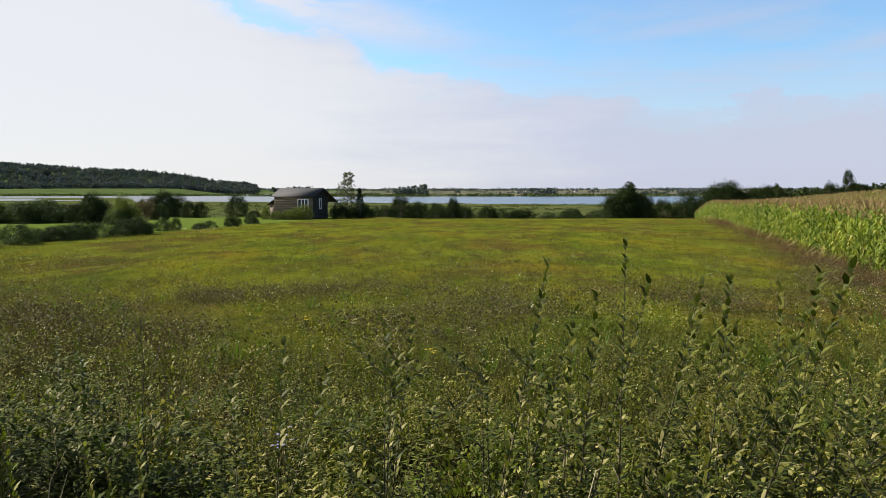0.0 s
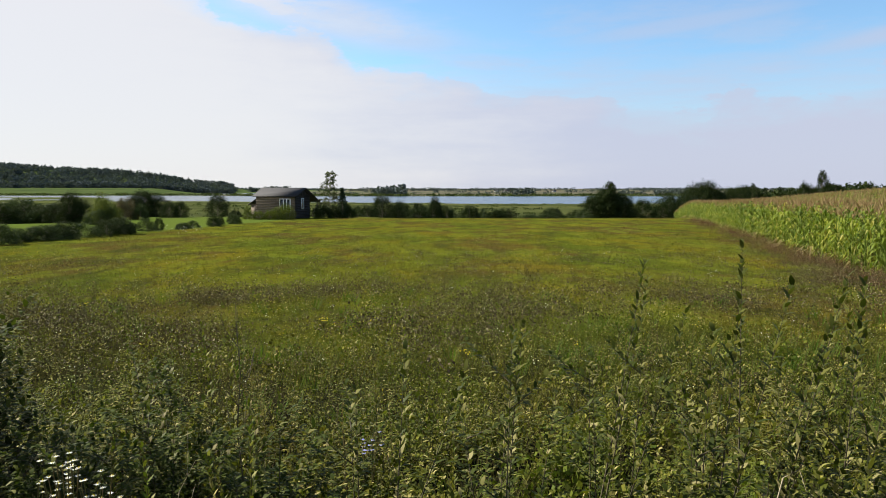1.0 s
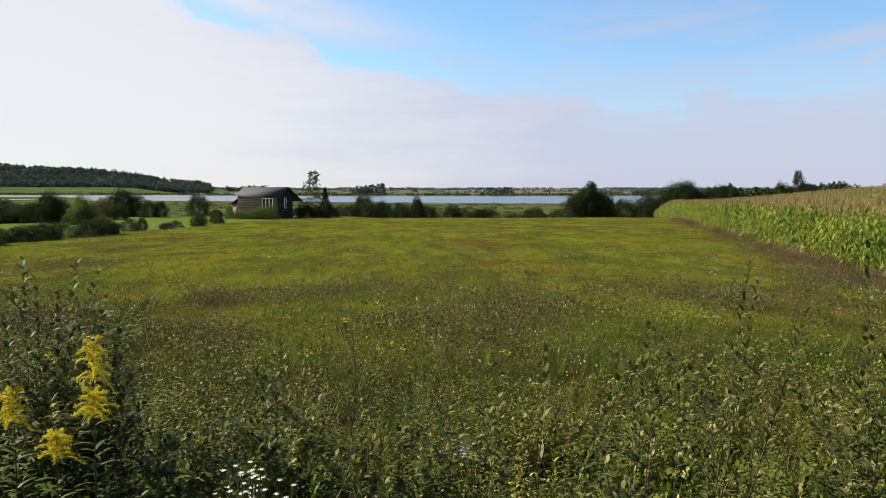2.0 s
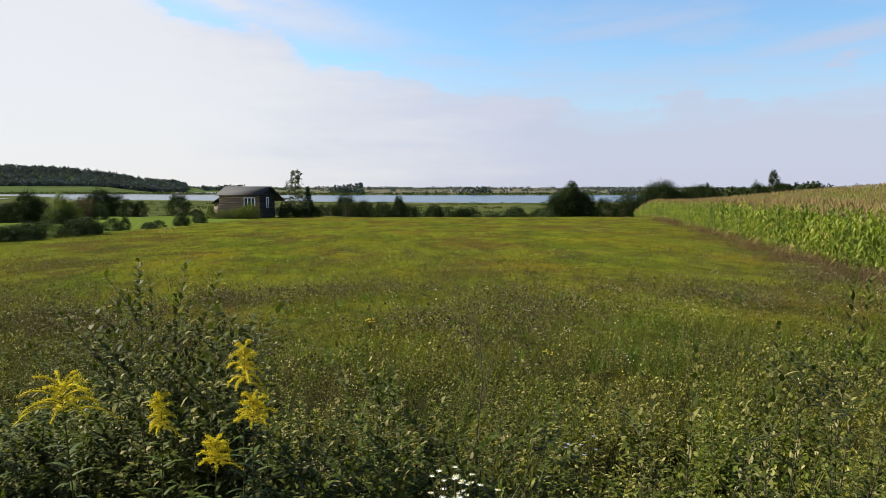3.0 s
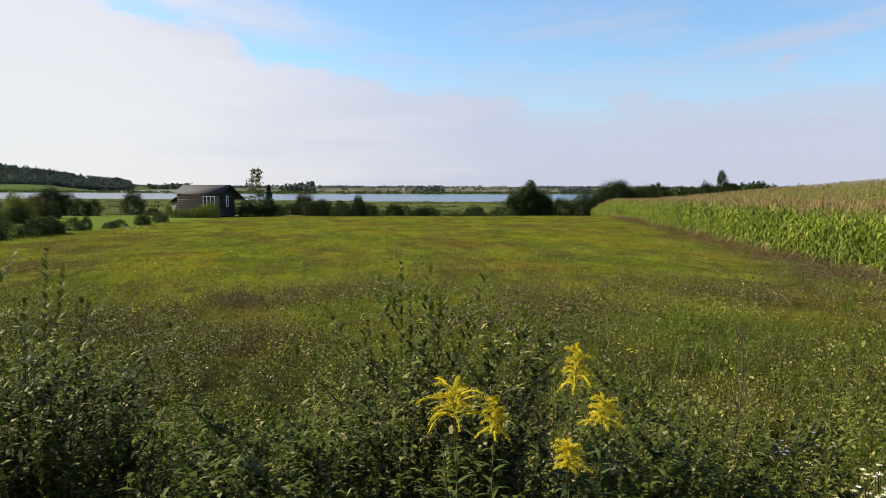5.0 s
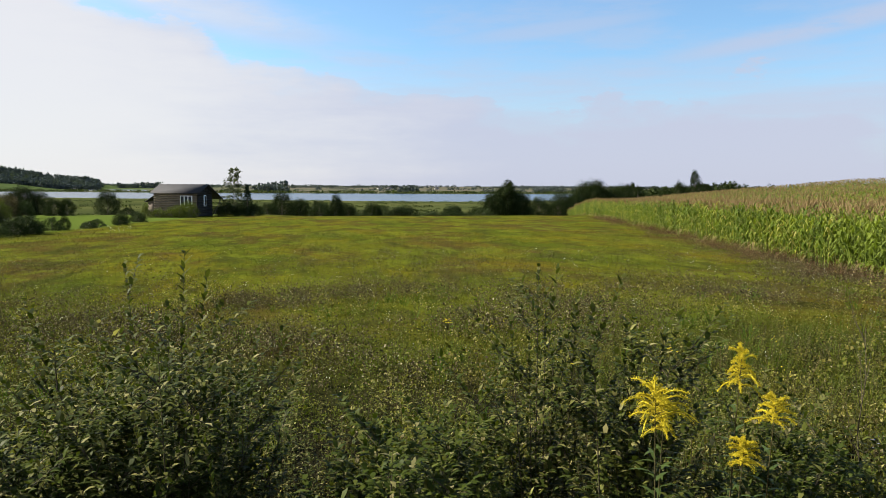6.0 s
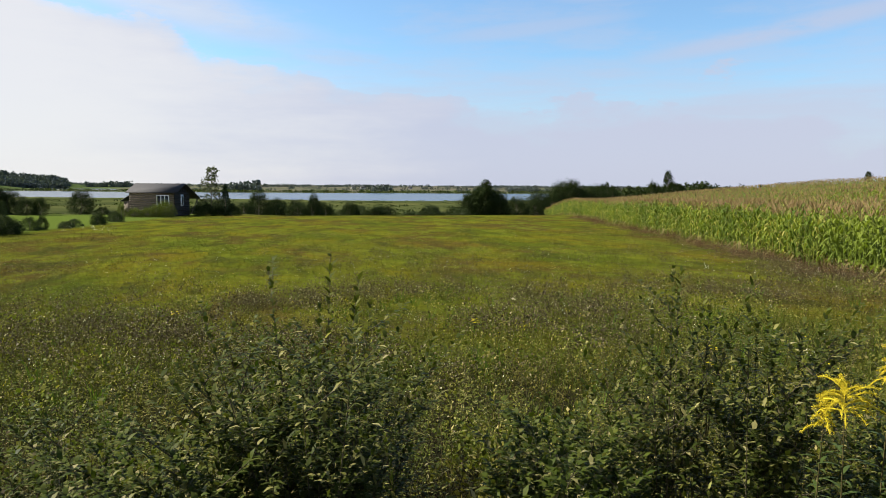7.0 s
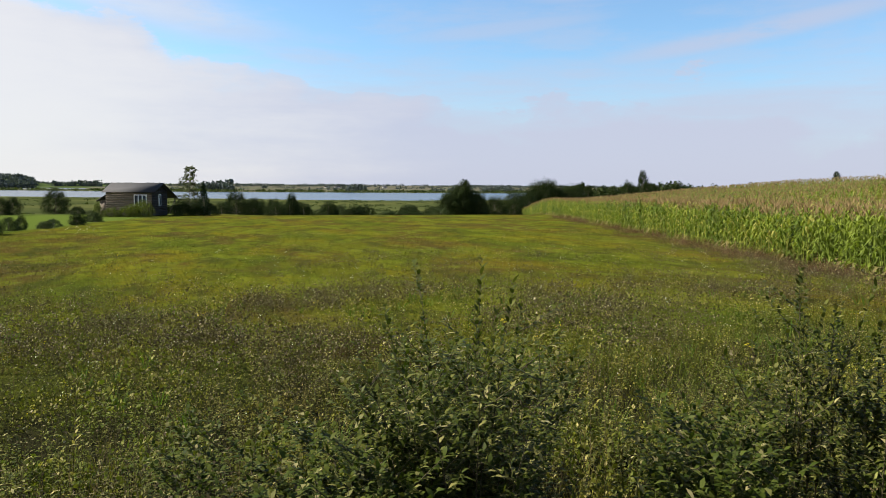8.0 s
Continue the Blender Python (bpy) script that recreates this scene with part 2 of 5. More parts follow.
M_YELLOW = leaf_material("yellow_petal", [(0, (0.4, 0.31, 0.018)), (1, (0.56, 0.46, 0.035))], through=0.3, rough=0.6)
M_WHITE = leaf_material("white_petal", [(0, (0.6, 0.6, 0.55)), (1, (0.8, 0.8, 0.78))], through=0.3, rough=0.6)
M_BLUE = leaf_material("blue_petal", [(0, (0.2, 0.22, 0.55)), (1, (0.3, 0.32, 0.7))], through=0.3, rough=0.6)
# The palest stops here and in the next two put highlights into leaf colour.
M_WILLOW = leaf_material("willow_leaf", [(0, (0.024, 0.034, 0.006)), (0.5, (0.042, 0.053, 0.01)), (0.72, (0.082, 0.087, 0.018)), (0.9, (0.16, 0.15, 0.052)), (1, (0.27, 0.24, 0.11))], rough=0.55, gloss=0.05)
# Lighter copy of the willow leaf, with stronger sun put into its colour.
M_WILLOW_SUNLIT = leaf_material("young_willow_leaf", [(0, (0.03, 0.04, 0.007)), (0.5, (0.058, 0.068, 0.011)), (0.7, (0.11, 0.11, 0.022)), (0.88, (0.17, 0.16, 0.05)), (1, (0.24, 0.21, 0.09))], rough=0.55, gloss=0.05)
M_BUSHLEAF = leaf_material("bush_leaf", [(0, (0.022, 0.034, 0.005)), (0.5, (0.042, 0.056, 0.008)), (0.8, (0.075, 0.085, 0.017)), (0.93, (0.13, 0.125, 0.045)), (1, (0.22, 0.19, 0.09))], rough=0.55, gloss=0.05)
M_GOLDLEAF = leaf_material("goldenrod_leaf", [(0, (0.035, 0.055, 0.012)), (1, (0.06, 0.085, 0.02))], rough=0.5, gloss=0.12)
M_TWIG = rough_material("twig_bark", [(0.3, (0.03, 0.026, 0.014)), (0.7, (0.075, 0.06, 0.03))], 20)
M_BARK = rough_material("tree_bark", [(0.3, (0.05, 0.04, 0.03)), (0.7, (0.16, 0.13, 0.1))], 4, stretch=(1, 1, 0.3))
M_CORN = leaf_material("corn_leaf", [(0, (0.07, 0.105, 0.014)), (0.5, (0.135, 0.175, 0.024)), (0.85, (0.23, 0.255, 0.045)), (1, (0.32, 0.28, 0.09))], through=0.35, rough=0.5, gloss=0.12, drifts=(((0.062, 0.1, 0.02), 0.3, 3.0, 0.55),))
M_TASSEL = leaf_material("corn_tassel", [(0, (0.14, 0.095, 0.048)), (1, (0.24, 0.165, 0.088))], through=0.2, rough=0.8, gloss=0.1)
M_CORNDRY = leaf_material("dry_corn_leaf", [(0, (0.1, 0.085, 0.03)), (1, (0.17, 0.14, 0.06))], through=0.3, rough=0.7)
M_TREE = leaf_material("tree_leaf", [(0, (0.012, 0.02, 0.006)), (0.7, (0.021, 0.031, 0.009)), (1, (0.032, 0.042, 0.013))], through=0.12, gloss=0.02, size=5)
M_TREE_LIGHT = leaf_material("pale_tree_leaf", [(0, (0.022, 0.034, 0.013)), (0.6, (0.035, 0.05, 0.018)), (1, (0.05, 0.065, 0.026))], through=0.15, gloss=0.02, size=5)
M_BIRCH = leaf_material("birch_leaf", [(0, (0.04, 0.05, 0.026)), (0.6, (0.06, 0.072, 0.036)), (1, (0.09, 0.1, 0.055))], through=0.35, size=5)
M_SPRUCE = leaf_material("spruce_needle", [(0, (0.015, 0.03, 0.012)), (1, (0.035, 0.055, 0.025))], through=0.1, size=5)
# Distance haze is put into the blue-grey base colours of these two woods.
M_HAZED_HILLWOOD = leaf_material("hill_wood_leaf", [(0, (0.042, 0.054, 0.064)), (0.7, (0.053, 0.067, 0.078)), (1, (0.064, 0.078, 0.084))], through=0.15, size=60, gloss=0.0, drifts=(((0.06, 0.072, 0.066), 0.012, 3.0, 0.5),))
M_HAZED_FARWOOD = leaf_material("far_wood_leaf", [(0, (0.05, 0.063, 0.066)), (1, (0.068, 0.082, 0.085))], through=0.15, size=60, gloss=0.0)
M_LIME = leaf_material("light_bush_leaf", [(0, (0.05, 0.066, 0.014)), (0.6, (0.075, 0.092, 0.02)), (1, (0.11, 0.12, 0.035))], through=0.3, size=5)
M_RUSSET = leaf_material("russet_bush_leaf", [(0, (0.04, 0.03, 0.02)), (0.6, (0.06, 0.045, 0.028)), (1, (0.085, 0.075, 0.035))], through=0.25, size=5)


# ---- mesh building ----
def raw_mesh(name, V, Q, mats, idx=None, smooth=False):
    """A mesh from arrays of corners and four-cornered faces."""
    me = bpy.data.meshes.new(name)
    V, Q = np.asarray(V, np.float32), np.asarray(Q, np.int32)
    me.vertices.add(len(V))
    me.vertices.foreach_set("co", V.ravel())
    me.loops.add(Q.size)
    me.loops.foreach_set("vertex_index", Q.ravel())
    me.polygons.add(len(Q))
    me.polygons.foreach_set("loop_start", np.arange(0, Q.size, 4, dtype=np.int32))
    for m in mats:
        me.materials.append(m)
    if idx is not None:
        me.polygons.foreach_set("material_index", np.asarray(idx, np.int32))
    if smooth:
        me.polygons.foreach_set("use_smooth", np.ones(len(Q), bool))
    me.update(calc_edges=True)
    return me


class Kit:
    """Collects four-cornered faces, each with the number of its material."""

    def __init__(self):
        self.v, self.q, self.m, self.n = [], [], [], 0

    def add(self, V, Q, m=0):
        V, Q = np.asarray(V, float), np.asarray(Q, int)
        self.v.append(V)
        self.q.append(Q + self.n)
        self.m.append(np.full(len(Q), m))
        self.n += len(V)

    def arrays(self):
        return np.concatenate(self.v), np.concatenate(self.q), np.concatenate(self.m)

    def tube(self, pts, radii, sides=5, m=0):
        pts = np.asarray(pts, float)
        ways = np.gradient(pts, axis=0)
        ways /= np.linalg.norm(ways, axis=1, keepdims=True) + 1e-9
        ref = np.where(np.abs(ways[:, 2:3]) > 0.9, [[1.0, 0, 0]], [[0, 0, 1.0]])
        a = np.cross(ways, ref)
        a /= np.linalg.norm(a, axis=1, keepdims=True) + 1e-9
        b = np.cross(ways, a)
        ang = np.arange(sides) * 2 * np.pi / sides
        r = np.asarray(radii, float)[:, None, None]
        V = pts[:, None] + r * (np.cos(ang)[None, :, None] * a[:, None] + np.sin(ang)[None, :, None] * b[:, None])
        k, s = len(pts), sides
        i, j = np.meshgrid(np.arange(k - 1), np.arange(s), indexing="ij")
        Q = np.stack([i * s + j, i * s + (j + 1) % s, (i + 1) * s + (j + 1) % s, (i + 1) * s + j], -1).reshape(-1, 4)
        self.add(V.reshape(-1, 3), Q, m)

    def leaf(self, base, way, up, length, width, m=0, segs=3, droop=0.3, fold=0.0):
        """A pointed strip that starts at base along way and droops."""
        way = np.asarray(way, float) / np.linalg.norm(way)
        side = np.cross(way, up)
        side /= np.linalg.norm(side) + 1e-9
        nrm = np.cross(side, way)
        u = np.linspace(0, 1, segs + 1)
        w = width * 0.5 * np.clip(np.sin(np.pi * (0.12 + 0.86 * u) ** 0.8), 0.06, 1)
        mid = np.asarray(base)[None] + way[None] * (u * length)[:, None] - np.array([[0, 0, 1.0]]) * (droop * length * u ** 2)[:, None]
        lift = nrm[None] * (fold * w)[:, None]
        V = np.stack([mid - side[None] * w[:, None] + lift, mid + side[None] * w[:, None] + lift], 1).reshape(-1, 3)
        i = np.arange(segs) * 2
        self.add(V, np.stack([i, i + 1, i + 3, i + 2], -1), m)

    def diamonds(self, P, W, S, m=0, face=None):
        """One small four-cornered leaf at every point of P, along W, of size S, turned towards face where that is given."""
        P, W, S = np.asarray(P), np.asarray(W), np.asarray(S)
        W = W / (np.linalg.norm(W, axis=1, keepdims=True) + 1e-9)
        R = np.cross(W, rng.normal(size=W.shape) if face is None else face)
        R /= np.linalg.norm(R, axis=1, keepdims=True) + 1e-9
        L, H = S[:, None], S[:, None] * 0.4
        V = np.stack([P, P + W * L * 0.5 + R * H, P + W * L, P + W * L * 0.5 - R * H], 1).reshape(-1, 3)
        self.add(V, np.arange(len(P) * 4).reshape(-1, 4), m)

    def box(self, lo, hi, m=0):
        (x0, y0, z0), (x1, y1, z1) = lo, hi
        V = [(x0, y0, z0), (x1, y0, z0), (x1, y1, z0), (x0, y1, z0), (x0, y0, z1), (x1, y0, z1), (x1, y1, z1), (x0, y1, z1)]
        self.add(V, [(3, 2, 1, 0), (4, 5, 6, 7), (0, 1, 5, 4), (1, 2, 6, 5), (2, 3, 7, 6), (3, 0, 4, 7)], m)

    def mesh(self, name, mats, smooth=False):
        V, Q, m = self.arrays()
        return raw_mesh(name, V, Q, mats, m, smooth)


def scatter(name, kits, P, turn, size, mats, lean=0.0, pick=None):
    """Many copies of some small plants joined into one mesh."""
    Vs, Qs, Ms, n = [], [], [], 0
    pick = rng.integers(0, len(kits), len(P)) if pick is None else pick
    for k, kit in enumerate(kits):
        V, Q, m = kit.arrays()
        sel = pick == k
        p, a, s = P[sel], turn[sel], size[sel]
        c, d = np.cos(a)[:, None], np.sin(a)[:, None]
        x, y, z = V[None, :, 0], V[None, :, 1], V[None, :, 2]
        sx = s[:, None]
        W = np.stack([(c * x - d * y) * sx, (d * x + c * y) * sx, z * sx + 0 * c], -1)
        if lean:
            tilt = rng.normal(0, lean, (len(p), 1, 2))
            W[..., :2] += tilt * W[..., 2:3]
        W += p[:, None]
        cnt = len(p)
        Vs.append(W.reshape(-1, 3))
        Qs.append((Q[None] + (np.arange(cnt) * len(V))[:, None, None]).reshape(-1, 4) + n)
        Ms.append(np.tile(m, cnt))
        n += cnt * len(V)
    return raw_mesh(name, np.concatenate(Vs), np.concatenate(Qs), mats, np.concatenate(Ms))


def part(name, data, parent, label=""):
    ob = new(name, data)
    ob.parent = parent
    return tagged(ob, label) if label else ob


def smooth01(x, lo, hi):
    u = np.clip((x - lo) / (hi - lo), 0, 1)
    return u * u * (3 - 2 * u)


def wave(x, y, scale, seed=0.0):
    """A soft wandering field between -1 and 1, for patches and gentle relief."""
    x, y = np.asarray(x) / scale + seed * 1.7, np.asarray(y) / scale - seed * 2.3
    return (np.sin(x + 1.3 * np.sin(0.7 * y + seed)) + np.sin(1.31 * y + 1.1 * np.sin(0.9 * x - seed)) + 0.7 * np.sin(1.9 * x - 1.7 * y + seed)) / 2.7


# ---- the lie of the land ----
LAKE_Z = -8.0


def corn_edge(y):
    return 8.4 + 0.296 * y


def far_shore(x, y):
    return 1075 + 145 * smooth01(-x, 100, 420) + 16 * wave(x, 0, 90, 2)


def near_shore(x):
    return 525 + 110 * smooth01(-x, -60, 160) + 18 * wave(x, 0, 60, 1) + 500 * smooth01(x, 175, 420)


LIE_Y = np.array([-400, 3, 8, 14, 21, 30, 45, 115, 230])
LIE_Z = np.array([0, 0, -0.15, -0.45, -0.78, -0.98, -1.16, -2.22, -4.0])


def hedge_line(y):
    return -28.5 + 0.125 * (np.asarray(y) - 47)


def ground(x, y):
    x, y = np.asarray(x, float), np.asarray(y, float)
    z = sum(np.interp(y + d, LIE_Y, LIE_Z) for d in (-3, -1, 1, 3)) / 4
    across = (x - corn_edge(y)) * 0.959
    rise = 0.078 * np.clip(across, 0, 130) * smooth01(across, -4, 14)
    rise *= 1 - smooth01(y, 330, 620)
    z = z + rise + 0.07 * wave(x, y, 4.0, 3) * smooth01(y, 4, 20)
    brow = 113 + 13 * smooth01(-x, 2, 14) + 0.25 * np.clip(x - 25, 0, 300) * smooth01(across, -10, 40)
    low = -7.7 + 0.1 * wave(x, y, 30, 5)
    drop = smooth01(y, brow, brow + 105 + 0.9 * np.clip(across, 0, 200))
    z = z * (1 - drop) + (low + rise) * drop
    # the lake's bed with a reedy spit, and the land behind it
    s0, s1 = near_shore(x), far_shore(x, y)
    left = -x / np.maximum(y, 1)
    s0 = s0 + 320 * smooth01(left, 0.41, 0.435)
    bed = smooth01(y, s0 - 12, s0 + 12) * (1 - smooth01(y, s1 - 25, s1 + 25))
    inlet = smooth01(left, 0.185, 0.2) * (1 - smooth01(left, 0.285, 0.31)) * smooth01(y, s1 + 130, s1 + 170) * (1 - smooth01(y, 1860, 1960))
    pool = smooth01(left, 0.555, 0.57) * smooth01(y, 680, 710) * (1 - smooth01(y, 850, 890)) + smooth01(left, 0.485, 0.495) * (1 - smooth01(left, 0.525, 0.535)) * smooth01(y, 680, 700) * (1 - smooth01(y, 745, 765))
    z = z - 1.6 * np.clip(bed + pool, 0, 1)
    dry = 1 - inlet
    back = smooth01(y, s1 + 60, 2600) * dry
    z = z + 0.5 * smooth01(y, s1, s1 + 60) * dry - 1.2 * inlet + back * (4.5 + 3 * smooth01(left, 0.3, 0.5)) + smooth01(y, 2600, 4800) * 7
    # the wooded hill behind its pasture
    z = z + 11 * smooth01(y, s1 + 10, s1 + 420) * smooth01(left, 0.3, 0.37)
    az = -np.arctan2(x, np.maximum(y, 1))
    r = np.hypot(x, y)
    z = z + (16.5 + 143 * np.clip(az - 0.257, 0, 0.6)) * smooth01(az, 0.235, 0.265) * smooth01(r, 1850, 2250)
    return z


def ground_sheet():
    def spread(lo, hi, fine):
        out, v, step = [0.0], 0.0, fine
        while v < hi:
            step *= 1.04
            v += step
            out.append(v)
        neg, v, step = [], 0.0, fine
        while v > lo:
            step *= 1.04
            v -= step
            neg.append(v)
        return np.array(neg[::-1] + out)
    xs, ys = spread(-4500, 4500, 0.7), spread(-400, 4850, 0.7)
    X, Y = np.meshgrid(xs, ys, indexing="ij")
    V = np.stack([X, Y, ground(X, Y)], -1).reshape(-1, 3)
    a, b = len(xs), len(ys)
    i, j = np.meshgrid(np.arange(a - 1), np.arange(b - 1), indexing="ij")
    Q = np.stack([i * b + j, (i + 1) * b + j, (i + 1) * b + j + 1, i * b + j + 1], -1).reshape(-1, 4)
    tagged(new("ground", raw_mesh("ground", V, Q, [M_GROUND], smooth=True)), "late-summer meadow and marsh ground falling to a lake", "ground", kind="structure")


ground_sheet()
kit = Kit()
kit.add([(-2600, 430, LAKE_Z), (900, 430, LAKE_Z), (900, 2000, LAKE_Z), (-2600, 2000, LAKE_Z)], [(0, 1, 2, 3)])
tagged(new("water", kit.mesh("water", [M_WATER])), "calm pale lake water with fine ripples", "lake", kind="structure")


# ---- trees ----
def broad_tree(seed, height=8.0, spread_=3.0, leaves=2600, leaf=0.36, bare=0.12, lumps=26, top=1.0):
    """Meshes of a trunk with limbs and of a crown of many leaves with gaps and an uneven outline."""
    g = np.random.default_rng(seed)
    wood, crown = Kit(), Kit()
    t = np.linspace(0, 1, 6)
    lean = g.normal(0, 0.05, 2)
    trunk = np.stack([lean[0] * height * t, lean[1] * height * t, height * 0.82 * t], -1)
    wood.tube(trunk, height * 0.022 * (1 - 0.75 * t) + 0.01, 7)
    heads = []
    for i in range(lumps):
        u = bare + (1 - bare) * (i + 0.5) / lumps
        a = i * 2.4 + g.normal(0, 0.4)
        r = spread_ * (np.sin(np.pi * np.clip(0.24 + 0.72 * u, 0, 1)) ** 0.7) * g.uniform(0.55, 1.05) * (1 if u < 0.85 else top)
        h = height * (u * 0.95) + g.normal(0, 0.03 * height)
        head = np.array([r * np.cos(a), r * np.sin(a), max(h, 0.4)])
        start = trunk[min(5, int(u * 5))] * np.array([1, 1, 0.8])
        mid = (start + head) / 2 + np.array([0, 0, 0.05 * height])
        wood.tube([start, mid, head], [height * 0.008, height * 0.005, 0.01], 4)
        heads.append((head, spread_ * g.uniform(0.28, 0.5)))
    heads.append((np.array([0, 0, height * 0.6]), spread_ * 0.6))
    per = leaves // len(heads)
    for c, r in heads:
        d = g.normal(size=(per, 3))
        d /= np.linalg.norm(d, axis=1, keepdims=True)
        P = c + d * (r * g.uniform(0.35, 1.08, per) ** 0.6)[:, None] * np.array([1, 1, 0.85])
        P[:, 2] = np.maximum(P[:, 2], 0.15)
        crown.diamonds(P, np.cross(d, g.normal(size=d.shape)) + np.array([0, 0, -0.3]), leaf * g.uniform(0.6, 1.3, per), 0, d + g.normal(0, 0.35, d.shape))
    # to the true height, and a crown just as wide as asked
    V = np.concatenate(crown.v)
    fit = np.array([spread_ / np.percentile(np.abs(V[:, 0]), 97), spread_ / np.percentile(np.abs(V[:, 1]), 97), height / np.percentile(V[:, 2], 99.5)])
    crown.v, wood.v = [v * fit for v in crown.v], [v * fit for v in wood.v]
    return wood, crown


def spruce_tree(seed, height=7.0, leaves=2600):
    g = np.random.default_rng(seed)
    wood, crown = Kit(), Kit()
    wood.tube([(0, 0, 0), (0, 0, height * 0.5), (0, 0, height)], [0.12, 0.07, 0.01], 6)
    tiers = 15
    for k in range(tiers):
        u = k / (tiers - 1)
        z, r = height * (0.08 + 0.9 * u), 1.3 * (1 - u) ** 0.9 + 0.08
        arms = 8 if u < 0.8 else 5
        for j in range(arms):
            a = j * 2 * np.pi / arms + k * 0.7 + g.normal(0, 0.15)
            rr = r * g.uniform(0.75, 1.12)
            tip = np.array([rr * np.cos(a), rr * np.sin(a), z - 0.28 * rr])
            wood.tube([(0, 0, z), tip], [0.025, 0.006], 4)
            n = max(4, int(leaves / tiers / arms))
            s = g.uniform(0.1, 1, n) ** 0.7
            P = np.array([0, 0, z]) + (tip - np.array([0, 0, z])) * s[:, None] + g.normal(0, 0.05, (n, 3))
            crown.diamonds(P, (tip - np.array([0, 0, z])) + g.normal(0, 0.5, (n, 3)) - np.array([0, 0, 0.25]), 0.2 * g.uniform(0.7, 1.2, n))
    return wood, crown


def make_tree(name, kits, leaf_mat, label, category="tree", group=""):
    wood, crown = kits
    ob = tagged(new(name), label, category, group)
    part("trunk", wood.mesh("trunk", [M_BARK], True), ob)
    part("crown", crown.mesh("crown", [leaf_mat]), ob)
    return ob


def move(ob, x, y, s=1.0, turn=0.0, sink=0.05, high=1.0):
    ob.matrix_basis = Matrix.Translation((x, y, float(ground(x, y)) - sink)) @ Matrix.Rotation(turn, 4, "Z") @ Matrix.Diagonal((s, s, s * high, 1))
    return ob


TREES = [make_tree("broad_tree", broad_tree(10 + k, h, w, n, 0.22, 0.0, 44), M_TREE, "dark green broad-leaved tree with a dense crown at the meadow's edge")
         for k, (h, w, n) in enumerate([(8, 3.6, 10500), (7, 4.2, 10500), (8, 2.8, 8000)])]
SHRUBS = [make_tree("shrub", broad_tree(30 + k, 3.2, 2.2, 4600, 0.16, 0.0, 24), m, label, "shrub", "hedge shrubs")
          for k, (m, label) in enumerate([(M_TREE, "bushy dark green shrub in the field hedge"), (M_TREE_LIGHT, "bushy grey-green shrub in the field hedge"), (M_TREE, "bushy dark green shrub in the field hedge"),
                                          (M_LIME, "light yellow-green bush by the mown strip"), (M_RUSSET, "brownish shrub with thinning leaves")])]


